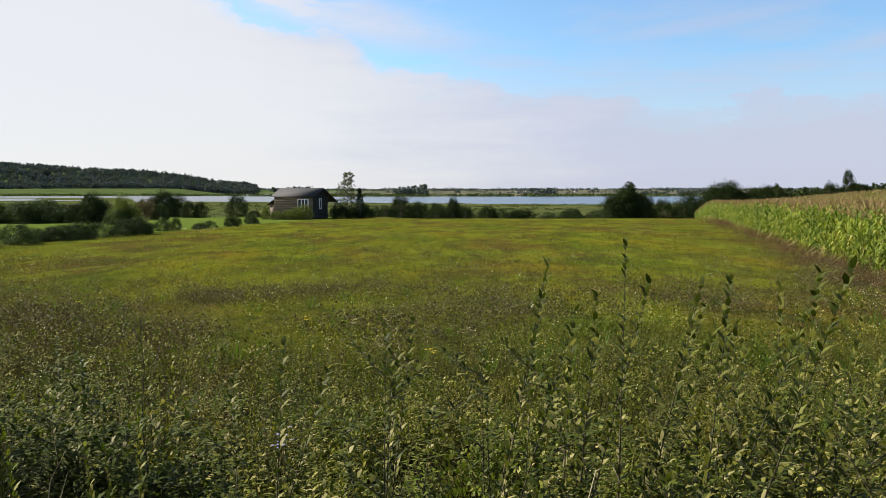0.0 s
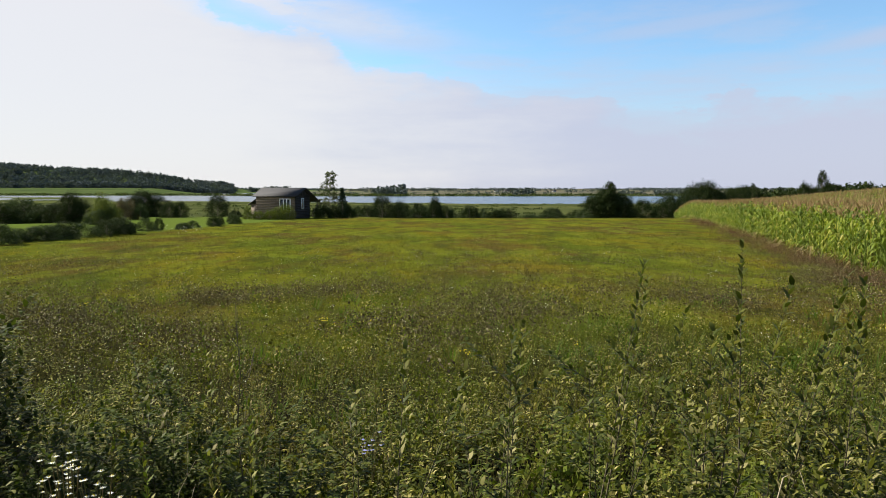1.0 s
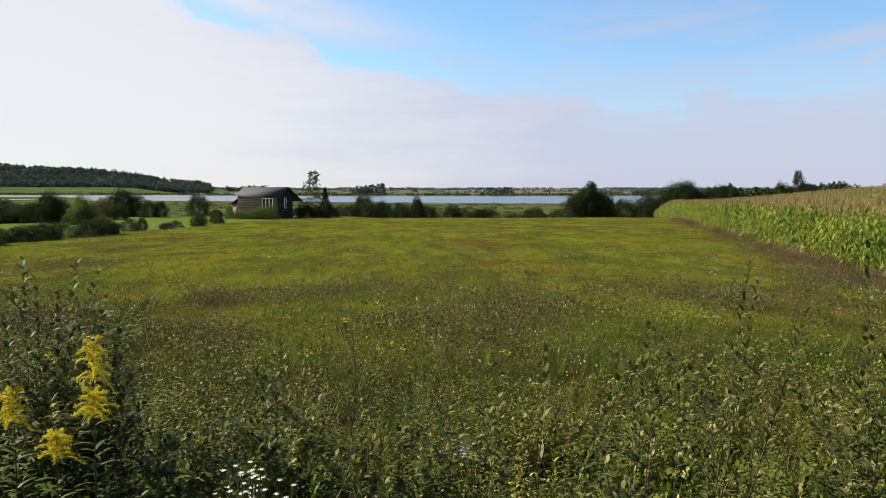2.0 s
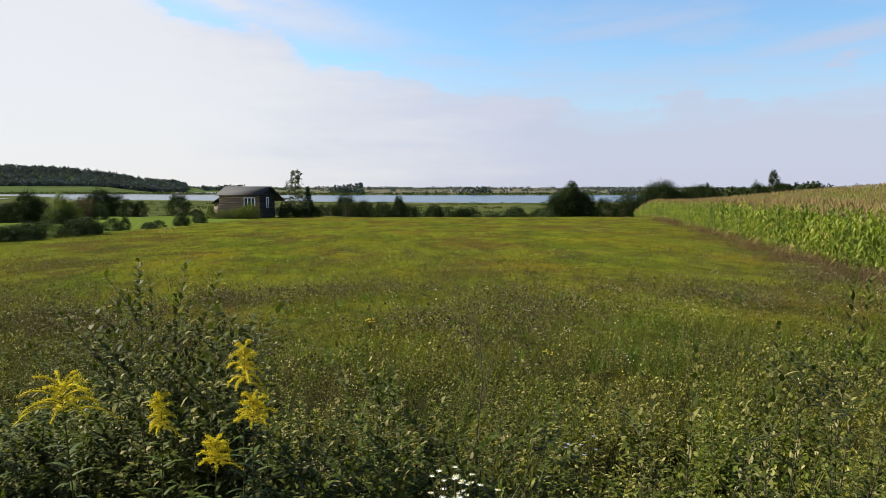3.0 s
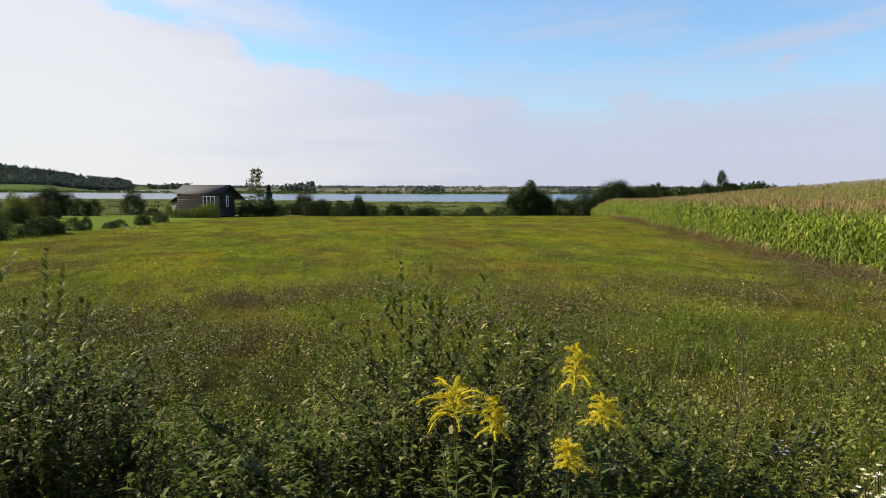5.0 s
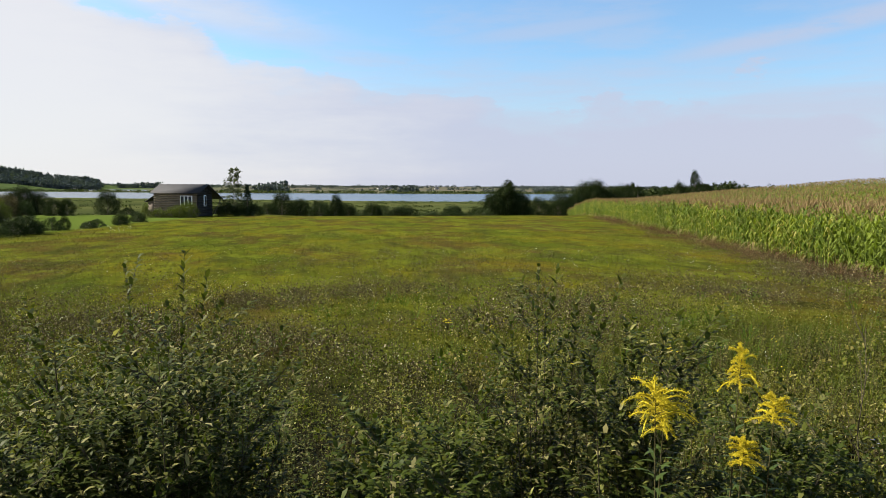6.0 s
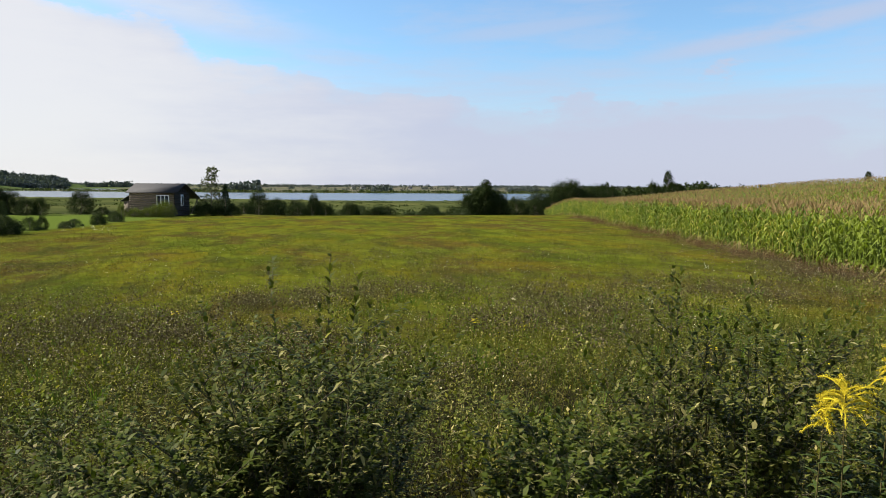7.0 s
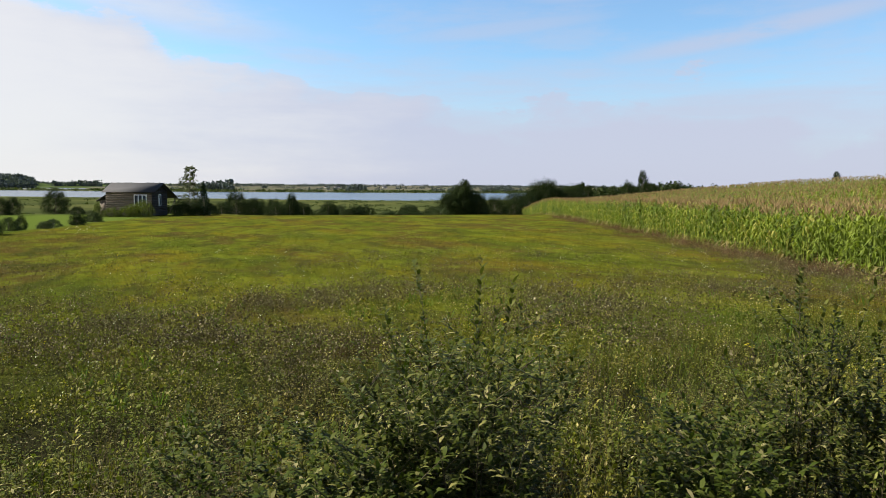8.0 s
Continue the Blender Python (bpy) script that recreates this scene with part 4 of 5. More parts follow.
def corn_field():
    way, off = np.array([0.296, 1.0]) / math.hypot(0.296, 1), np.array([1.0, -0.296]) / math.hypot(0.296, 1)
    start = np.array([corn_edge(-6.0), -6.0])
    full, tops, front = [], [], []
    for row in range(90):
        d = row * 0.72
        step = 0.19 if row < 2 else 0.26 if row < 5 else 0.6 if row < 16 else 1.3 if row < 40 else 2.0
        u = np.arange(0, 186, step)
        u = u + rng.normal(0, 0.05, len(u))
        p = start + way * u[:, None] + off * (d + rng.normal(0, 0.07, len(u)))[:, None]
        y = p[:, 1]
        keep = (y > 12 - 0.2 * d) & (p[:, 0] < 1.0 * y + 10) & (rng.random(len(u)) < 0.95)
        p = p[keep]
        p = np.column_stack([p, ground(p[:, 0], p[:, 1]) - 0.02])
        if row < 2:
            near = (p[:, 1] > 17) & (p[:, 1] < 27)
            front.append(p[near])
            full.append(p[~near])
        elif row < 5:
            full.append(p)
        else:
            tops.append(p)
    full, tops, front = (np.concatenate(a) for a in (full, tops, front))
    inward = lambda p: (p[:, 0] - corn_edge(p[:, 1])) * 0.959
    size = lambda p: (1.29 + 0.17 * np.exp(-inward(p) / 5)) * rng.uniform(0.88, 1.1, len(p)) * (1 + 0.05 * wave(p[:, 0], p[:, 1], 4, 1))
    tagged(new("corn_crop", scatter("corn_crop", CORN_FULL, full, rng.uniform(0, 6.3, len(full)), size(full), CORN_MATS, 0.04)),
           "edge of a tall green corn field with dry lower leaves", "corn", kind="stuff")
    tagged(new("corn_tops", scatter("corn_tops", CORN_TOP, tops, rng.uniform(0, 6.3, len(tops)), size(tops), CORN_MATS, 0.04)),
           "tasselled tops of a ripening corn field on a rise", "corn", kind="stuff")
    models = []
    for i in range(4):
        pieces, ob = corn_kit(100 + i, split=True), tagged(new("corn_plant"), "tall green corn plant with a tan tassel at the field's edge", "corn plant", "corn edge")
        for name, kit_, m in pieces:
            part(name, kit_.mesh(name, CORN_MATS), ob)
        models.append([ob, False])
    for j, p in enumerate(front):
        slot = models[j % 4]
        s = 1.46 * rng.uniform(0.88, 1.1)
        m = Matrix.Translation(p) @ Matrix.Rotation(rng.uniform(0, 6.3), 4, "Z") @ Matrix.Rotation(rng.normal(0, 0.04), 4, "X") @ Matrix.Diagonal((s, s, s, 1))
        if slot[1]:
            copy_thing(slot[0], m).matrix_basis = m
        else:
            slot[0].matrix_basis, slot[1] = m, True


corn_field()


# ---- meadow ----
def weed_kit(seed, h, n, leaf, width, segs=2):
    g = np.random.default_rng(seed)
    k = Kit()
    t = np.linspace(0, 1, 4)
    bend = g.normal(0, 0.1, 2)
    line = np.stack([bend[0] * h * t ** 2, bend[1] * h * t ** 2, h * t], -1)
    k.tube(line, 0.004 * (1.2 - t), 3, 1)
    for i in range(n):
        u = 0.12 + 0.88 * (i + g.random()) / n
        a = i * 2.4 + g.normal(0, 0.3)
        base = [np.interp(u, t, line[:, c]) for c in range(3)]
        k.leaf(base, (np.cos(a), np.sin(a), g.uniform(0.1, 1.0)), (0, 0, 1), leaf * (1.15 - 0.6 * u) * g.uniform(0.7, 1.2), width * (1.15 - 0.5 * u), 0, segs, 0.3)
    return k


def wisp_kit(seed, h, n, size, m=2):
    """Thin dry stalks with small heads."""
    g = np.random.default_rng(seed)
    k = Kit()
    P = []
    for i in range(n):
        a, r = g.uniform(0, 6.3), g.uniform(0.02, 0.3) * h
        top = np.array([r * np.cos(a), r * np.sin(a), h * g.uniform(0.6, 1.0)])
        k.leaf((0.1 * top[0], 0.1 * top[1], 0), top, (np.sin(a), -np.cos(a), 0.2), np.linalg.norm(top), 0.006, 1, 1, 0.0)
        P += [top, top]
    P = np.array(P)
    k.diamonds(P, g.normal(size=P.shape) + np.array([0, 0, 0.3]), size * g.uniform(0.7, 1.3, len(P)), m)
    return k


def tuft_kit(seed, h, n, width=0.006, m=0, segs=3):
    g = np.random.default_rng(seed)
    k = Kit()
    for i in range(n):
        a, r = g.uniform(0, 6.3), g.uniform(0, 0.07)
        k.leaf((r * np.cos(a), r * np.sin(a), 0), (0.35 * np.cos(a), 0.35 * np.sin(a), 1), (np.cos(a), np.sin(a), 0), h * g.uniform(0.5, 1.1), width * g.uniform(0.7, 1.3), m, segs, 0.25)
    return k


def mound_kit(seed, h, r, n, size, m=0, flat=0.6):
    """A low bushy plant: small pointed leaves in a loose dome."""
    g = np.random.default_rng(seed)
    k = Kit()
    a, u = g.uniform(0, 6.3, n), g.random(n) ** 0.5
    z = h * (1 - 0.75 * u ** 2) * g.uniform(0.35, 1.0, n)
    P = np.stack([r * u * np.cos(a), r * u * np.sin(a), z], -1)
    W = np.stack([np.cos(a) * flat, np.sin(a) * flat, g.uniform(0.0, 1.0, n)], -1) + g.normal(0, 0.35, (n, 3))
    k.diamonds(P, W, size * g.uniform(0.6, 1.3, n), m)
    return k


def stand_kit(seed, h, stems, leaf, width, n):
    """Several leafy stems from one root."""
    g = np.random.default_rng(seed)
    k = Kit()
    for s in range(stems):
        one = weed_kit(seed * 31 + s, h * g.uniform(0.55, 1.0), n, leaf, width)
        V, Q, m = one.arrays()
        a, lean = g.uniform(0, 6.3), g.uniform(0.05, 0.4)
        V = V + np.stack([np.cos(a) * lean * V[:, 2] + 0.03 * np.cos(a), np.sin(a) * lean * V[:, 2] + 0.03 * np.sin(a), -0.15 * lean * V[:, 2]], -1)
        for mm in (0, 1):
            k.add(V, Q[m == mm], mm)
    return k


def spots(n, x0, x1, y0, y1, widen=0.0):
    """Random places; the strip widens with distance as the view does."""
    y = rng.uniform(y0, y1, n)
    u = rng.random(n)
    lo, hi = np.maximum(x0 - widen * 1.15 * (y - y0), hedge_line(y)), np.minimum(x1 + widen * (y - y0), corn_edge(y) - 0.2)
    x = lo + (hi - lo) * u
    return x, y


def strew(name, kits, n, area, mats, size, label, keep=None, lean=0.12):
    x, y = spots(n, *area)
    if keep is not None:
        k = keep(x, y) > rng.random(n)
        x, y = x[k], y[k]
    P = np.stack([x, y, ground(x, y) - 0.02], -1)
    s = rng.uniform(*size, len(P))
    tagged(new(name, scatter(name, kits, P, rng.uniform(0, 6.3, len(P)), s, mats, lean)), label, "plants", kind="stuff")


def brownness(x, y):
    """Where the dry brown weeds stand: scattered patches, a broad band across the field, and the corn's margin."""
    b = smooth01(wave(x, y, 2.6, 1) + 0.6 * wave(x, y, 0.9, 4), 0.05, 0.8)
    band = 1.5 * np.exp(-((y - 18.5 - 0.15 * x) / 4.8) ** 2) * smooth01(-x, -4, 1.5) * smooth01(wave(x, y, 1.9, 7) + 0.5 * wave(x, y, 0.7, 2), -0.2, 0.3)
    side = 0.35 * np.exp(-((x - 6 - 0.1 * y) / 2.5) ** 2) * np.exp(-((y - 21) / 6) ** 2) * smooth01(wave(x, y, 1.5, 5), -0.4, 0.4)
    edge = np.exp(-((x - corn_edge(y) + 1.3) / 1.2) ** 2)
    return np.clip(0.5 * b * smooth01(y, 60, 25) * (0.25 + 0.75 * smooth01(y, 8, 14)) + band + side + edge, 0, 1)


NEAR = (-10.5, 4.2, 2.6, 8.0, 0.62)
MID = (-14, 7.5, 7.5, 36.0, 0.62)
FAR = (-24, 12, 20.0, 62.0, 0.6)
EDGE = (-30, 30, 62.0, 122.0, 0.2)
W_MATS = [M_WEED, M_STEM, M_BROWN]
def clumps(x, y):
    return smooth01(wave(x, y, 0.45, 2) + 0.5 * wave(x, y, 0.2, 6), -0.55, 0.35)


def fade_in(y, a, b):
    return smooth01(np.asarray(y), a, b)


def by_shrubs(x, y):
    """The bare soil under the willow thicket, where its shade-dark colour shows."""
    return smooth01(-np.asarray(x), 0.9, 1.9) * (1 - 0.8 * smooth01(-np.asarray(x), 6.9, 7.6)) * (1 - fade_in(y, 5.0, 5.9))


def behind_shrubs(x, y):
    """The thinned cover behind the thicket, where the shade-dark soil shows through."""
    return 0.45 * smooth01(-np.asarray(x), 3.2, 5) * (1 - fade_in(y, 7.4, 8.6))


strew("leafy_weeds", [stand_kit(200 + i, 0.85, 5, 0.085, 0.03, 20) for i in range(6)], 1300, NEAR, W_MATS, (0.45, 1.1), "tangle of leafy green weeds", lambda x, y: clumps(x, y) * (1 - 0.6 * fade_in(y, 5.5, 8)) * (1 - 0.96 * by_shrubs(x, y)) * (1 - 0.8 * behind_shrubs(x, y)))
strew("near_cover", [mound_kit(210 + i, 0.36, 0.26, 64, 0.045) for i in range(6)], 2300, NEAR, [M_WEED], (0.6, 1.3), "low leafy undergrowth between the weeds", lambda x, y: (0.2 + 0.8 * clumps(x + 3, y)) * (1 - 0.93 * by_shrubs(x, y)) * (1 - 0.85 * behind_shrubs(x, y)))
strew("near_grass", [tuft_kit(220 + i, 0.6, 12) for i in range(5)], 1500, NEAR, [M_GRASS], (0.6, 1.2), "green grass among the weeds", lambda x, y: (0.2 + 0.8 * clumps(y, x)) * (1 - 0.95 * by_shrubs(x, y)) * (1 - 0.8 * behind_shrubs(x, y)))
strew("near_seed_heads", [wisp_kit(240 + i, 0.85, 12, 0.018) for i in range(5)], 1700, NEAR, W_MATS, (0.6, 1.1), "dry brown seed heads on thin stems", lambda x, y: (0.15 + 0.6 * brownness(x, y)) * (1 - 0.7 * by_shrubs(x, y)))
strew("field_stalks", [stand_kit(250 + i, 0.8, 4, 0.07, 0.022, 12) for i in range(6)], 1200, (-12, 6, 5.4, 11.5, 0.62), W_MATS, (0.5, 1.1), "upright olive weed stalks standing close together", lambda x, y: (0.25 + 0.75 * clumps(x / 1.7, y / 1.7)) * (1 - 0.4 * behind_shrubs(x, y)))
strew("thicket_stalks", [stand_kit(270 + i, 1.2, 5, 0.075, 0.024, 16) for i in range(5)], 260, (-9.8, -0.9, 4.2, 7.0, 0.1), [M_WILLOW, M_STEM], (0.55, 1.05), "olive stalks crowded between the bushes", lambda x, y: 0.3 + 0.7 * clumps(x * 1.3, y))
def last_stretch(x, y):
    return smooth01(-np.asarray(x), 6.9, 7.7)


strew("olive_stalks", [stand_kit(274 + i, 1.15, 6, 0.055, 0.017, 20) for i in range(5)], 230, (-11.5, -6.8, 2.9, 6.6, 0.1), [M_OLIVE, M_STEM], (0.6, 1.05), "brownish olive weed stalks crowded together", last_stretch)
strew("dry_stalks", [wisp_kit(278 + i, 1.2, 14, 0.02) for i in range(4)], 200, (-11.5, -6.8, 2.9, 6.6, 0.1), [M_OLIVE, M_STEM, M_BROWN], (0.6, 1.05), "dry reddish-brown stalks with small heads", last_stretch)
strew("field_turf", [tuft_kit(255 + i, 0.5, 9, 0.011, 0, 1) for i in range(5)], 5200, (-3.5, 5.0, 5.4, 15.0, 0.62), [M_GRASS], (0.5, 1.1), "green grass filling the meadow between the weeds", lambda x, y: smooth01(np.asarray(x), -4.5, -1.5) * (0.35 + 0.65 * smooth01(wave(x, y, 1.3, 3), -0.5, 0.3)))
strew("field_cover", [mound_kit(260 + i, 0.3, 0.3, 52, 0.036) for i in range(6)], 5200, MID, [M_WEED], (0.6, 1.2), "low leafy weeds across the meadow", lambda x, y: (1 - fade_in(y, 12, 30)) * (0.35 + 0.65 * clumps(x / 2, y / 2)) * (1 - 0.75 * behind_shrubs(x, y)))
strew("field_grass", [tuft_kit(280 + i, 0.4, 6, 0.009, 0, 1) for i in range(5)], 11000, MID, [M_FARGRASS], (0.6, 1.2), "yellow-green meadow grass in tufts", lambda x, y: 1 - 0.8 * fade_in(y, 18, 36))
strew("field_seed_heads", [wisp_kit(300 + i, 0.5, 8, 0.022) for i in range(5)], 7500, MID, W_MATS, (0.6, 1.2), "brown seed heads in patches over the meadow", lambda x, y: (0.1 + brownness(x, y)) * (1 - 0.75 * fade_in(y, 20, 36)) * (0.35 + 0.65 * fade_in(y, 9, 11.5)))
strew("field_dark_weeds", [mound_kit(310 + i, 0.42, 0.3, 36, 0.034) for i in range(5)], 14000, (-14, 9, 10.0, 38.0, 0.66), [M_BROWN], (0.6, 1.35), "dark brown dry weeds in patches over the meadow", lambda x, y: 0.95 * brownness(x, y) * fade_in(y, 8, 11) * (1 - 0.8 * fade_in(y, 24, 38)))
strew("field_bushes", [mound_kit(312 + i, 0.62, 0.34, 60, 0.055) for i in range(5)], 900, (-14, 8, 8.5, 26.0, 0.64), [M_WEED], (0.5, 1.15), "leafy clumps standing out of the meadow", lambda x, y: smooth01(wave(x, y, 1.1, 6) + 0.5 * wave(x, y, 0.5, 3), 0.0, 0.5) * (1 - 0.5 * fade_in(y, 16, 26)))
strew("field_brown_bushes", [mound_kit(316 + i, 0.66, 0.34, 60, 0.05) for i in range(5)], 1500, (-14, 8, 9.0, 26.0, 0.64), [M_BROWN], (0.5, 1.15), "dry brown clumps standing out of the meadow", lambda x, y: brownness(x, y) * smooth01(wave(x, y, 0.9, 5), -0.2, 0.5))
def spotted(scale, seed, lo=0.25, hi=0.55):
    """Loose clumps of plants that stand together."""
    return lambda x, y: smooth01(wave(x, y, scale, seed) + 0.55 * wave(x, y, scale * 0.37, seed + 3), lo, hi)


strew("green_tussocks", [tuft_kit(322 + i, 0.5, 18, 0.01, 0, 2) for i in range(5)], 1300, (-14, 9, 7.0, 22.0, 0.64), [M_LUSH], (0.6, 1.2), "fresh green grass tussocks in the meadow", spotted(0.8, 14))
strew("grey_thistles", [mound_kit(326 + i, 0.7, 0.3, 60, 0.036) for i in range(5)], 2300, (-14, 9, 9.0, 40.0, 0.64), [M_GREYWEED], (0.6, 1.2), "brown-grey thistle clumps in the meadow", lambda x, y: spotted(0.7, 21, 0.0, 0.5)(x, y) * (0.25 + 0.75 * brownness(x, y)))
strew("olive_herbs", [stand_kit(330 + i, 0.75, 5, 0.09, 0.03, 10) for i in range(5)], 700, (-14, 8, 7.0, 24.0, 0.64), W_MATS, (0.6, 1.15), "olive-green herbs in clumps", spotted(0.6, 27))
strew("meadow_grass", [tuft_kit(320 + i, 0.26, 5, 0.014, 0, 1) for i in range(6)], 15000, FAR, [M_FARGRASS], (0.5, 1.2), "yellow-green meadow grass")
strew("meadow_weeds", [mound_kit(340 + i, 0.34, 0.3, 16, 0.04) for i in range(6)], 6000, FAR, [M_BROWN], (0.5, 1.2), "dark brown weeds in patches", lambda x, y: 0.7 * brownness(x, y))
strew("meadow_herbs", [mound_kit(350 + i, 0.3, 0.3, 14, 0.05) for i in range(6)], 5000, FAR, [M_WEED], (0.5, 1.2), "green herbs standing in the meadow", lambda x, y: 0.25 + 0.75 * smooth01(wave(x, y, 4, 12), 0.1, 0.6))
strew("brow_grass", [tuft_kit(360 + i, 0.22, 4, 0.03, 0, 1) for i in range(6)], 10000, EDGE, [M_FARGRASS], (0.5, 1.2), "yellow-green grass at the meadow's far edge")


def corn_margin():
    """The strip of reddish dry weeds along the corn."""
    n = 4200
    y = 12 + 92 * rng.random(n) ** 1.6
    x = corn_edge(y) - 0.1 - np.abs(rng.normal(0, 1.3, n))
    keep = smooth01(wave(x, y, 1.3, 8) + 0.5 * wave(x, y, 0.5, 3), -0.5, 0.45) > rng.random(n)
    x, y = x[keep], y[keep]
    P = np.stack([x, y, ground(x, y) - 0.02], -1)
    kits = [mound_kit(380 + i, 0.6, 0.25, 34, 0.032) for i in range(5)]
    tagged(new("margin_weeds", scatter("margin_weeds", kits, P, rng.uniform(0, 6.3, len(P)), rng.uniform(0.6, 1.25, len(P)), [M_RUST], 0.1)),
           "strip of reddish-brown dry weeds along the corn", "plants", kind="stuff")


corn_margin()
dots = [Kit() for _ in range(3)]
for i, k in enumerate(dots):
    k.diamonds(np.repeat([[0, 0, 0.45]], 4, 0) + rng.normal(0, 0.03, (4, 3)), rng.normal(size=(4, 3)) + np.array([0, 0, 1.0]), np.full(4, 0.018), 0)
    k.tube([(0, 0, 0), (0, 0, 0.45)], [0.002, 0.002], 3, 1)
strew("pale_flower_specks", dots, 420, MID, [M_WHITE, M_STEM], (0.7, 1.2), "small pale flower heads dotted over the meadow")
strew("yellow_flower_specks", dots, 700, MID, [M_YELLOW, M_STEM], (0.7, 1.2), "small yellow flower heads dotted over the meadow", lambda x, y: smooth01(wave(x, y, 1.6, 9), -0.1, 0.5))


strew("white_flower_patch", dots, 90, (-20.5, -16.5, 51.0, 57.0, 0.0), [M_WHITE, M_STEM], (1.2, 2.2), "small white flowers by the hedge", lambda x, y: smooth01(wave(x, y, 0.8, 2), -0.2, 0.4))


def reeds():
    """Reed and sedge clumps over the marsh and along the far shore."""
    n = 2000
    y = 175 + 345 * rng.random(n)
    x = y * rng.uniform(-0.62, 0.36, n)
    keep = smooth01(wave(x, y, 22, 4) + 0.5 * wave(x, y, 7, 1), -0.5, 0.5) > rng.random(n)
    x, y = x[keep], y[keep]
    P = np.stack([x, y, ground(x, y) - 0.1], -1)
    kits = [mound_kit(390 + i, 0.8, 2.2, 18, 0.7, 0, 0.3) for i in range(5)]
    tagged(new("marsh_reeds", scatter("marsh_reeds", kits, P, rng.uniform(0, 6.3, len(P)), rng.uniform(0.5, 1.2, len(P)), [M_REED])), "olive reeds and sedge over the marsh", "reeds", kind="stuff")
    x = rng.uniform(-1100, 620, 900)
    y = far_shore(x, 0) + rng.uniform(-8, 26, 900)
    P = np.stack([x, y, np.maximum(ground(x, y), LAKE_Z) - 0.1], -1)
    kits = [mound_kit(395 + i, 3.0, 9, 14, 3.0, 0, 0.3) for i in range(4)]
    tagged(new("shore_reeds", scatter("shore_reeds", kits, P, rng.uniform(0, 6.3, 900), rng.uniform(0.5, 1.1, 900), [M_REED])), "dark belt of reeds along the far shore", "reeds", kind="stuff")


M_REED = leaf_material("reed_leaf", [(0, (0.03, 0.042, 0.012)), (0.6, (0.045, 0.062, 0.017)), (1, (0.07, 0.078, 0.026))], through=0.2, size=30)
reeds()


# ---- shrubs and flowers by the path ----
def sprig(k, base, way, length, leaf, width, n, g, bare=0.15, lift=(0.2, 1.5), flow=0.12, segs=2):
    """A twig with alternate pointed leaves that spread from it; lift says how far they follow the twig."""
    t = np.linspace(0, 1, 5)
    length = length / 1.12
    way = np.asarray(way, float) / np.linalg.norm(way)
    line = np.asarray(base) + way * (length * t)[:, None] + np.array([0, 0, flow * length]) * (t ** 2)[:, None]
    k[0].tube(line, 0.0055 * (1.1 - t) * (0.5 + length * 0.5), 4)
    for i in range(n):
        u = bare + (1 - bare) * (i + 0.5) / n
        a = i * 2.4 + g.normal(0, 0.4)
        b = [np.interp(u, t, line[:, c]) for c in range(3)]
        w = np.array([np.cos(a), np.sin(a), 0.0]) + way * (g.uniform(*lift) + 0.4 * u ** 4)
        k[1].leaf(b, w, (0, 0, 1), leaf * g.uniform(0.6, 1.2) * (1.1 - 0.35 * u), width * g.uniform(0.8, 1.15), 0, segs, g.uniform(0.1, 0.4), 0.4)
    return line


def willow(seed, height, stems, width, label, leaf=0.075, twigs=6, broad=0.26, mat=None, shoots=0, mass=1.0):
    """A shrub of several stems, each with its own foliage; the first stems, shoots in number, rise bare of twigs with leaves set wide apart."""
    g = np.random.default_rng(seed)
    ob = tagged(new("willow_shrub"), label, "shrub", "willow shrubs")
    for s in range(stems):
        k = (Kit(), Kit())
        a, r = g.uniform(0, 6.3), g.uniform(0, 0.12)
        if s < shoots:
            a = g.normal(0.25, 0.6)
            h = 1.1 * height * (1.0 - 0.06 * s * g.uniform(0.6, 1.2))
            lean = g.uniform(0.04, 0.36)
            sprig(k, ((r - 0.35 * lean * h) * np.cos(a), r * np.sin(a), 0), (lean * np.cos(a), lean * np.sin(a), 0.9), h, leaf * 1.25, leaf * broad * 0.9, int(h * 36), g, 0.2, (0.6, 1.6), 0.05, 4)
        else:
            h = height * mass * g.uniform(0.7, 1.04)
            lean = g.uniform(0, 0.6) * width / height if s else 0.05
            line = sprig(k, (r * np.cos(a), r * np.sin(a), 0), (lean * np.cos(a), lean * np.sin(a), 0.88), h, leaf, leaf * broad, int(h * 44), g)
            for j in range(twigs):
                u = g.uniform(0.25, 0.92)
                b = [np.interp(u, np.linspace(0, 1, 5), line[:, c]) for c in range(3)]
                b2 = a + g.normal(0, 1.4)
                rise = g.uniform(0.35, 0.9)
                sprig(k, b, (0.75 * np.cos(b2), 0.75 * np.sin(b2), rise), min(h, 1.5) * g.uniform(0.14, 0.32), leaf, leaf * broad, 17, g)
        stem = part("stem", k[0].mesh("stem", [M_TWIG], True), ob)
        part("foliage", k[1].mesh("foliage", [mat or M_WILLOW]), stem)
    return ob


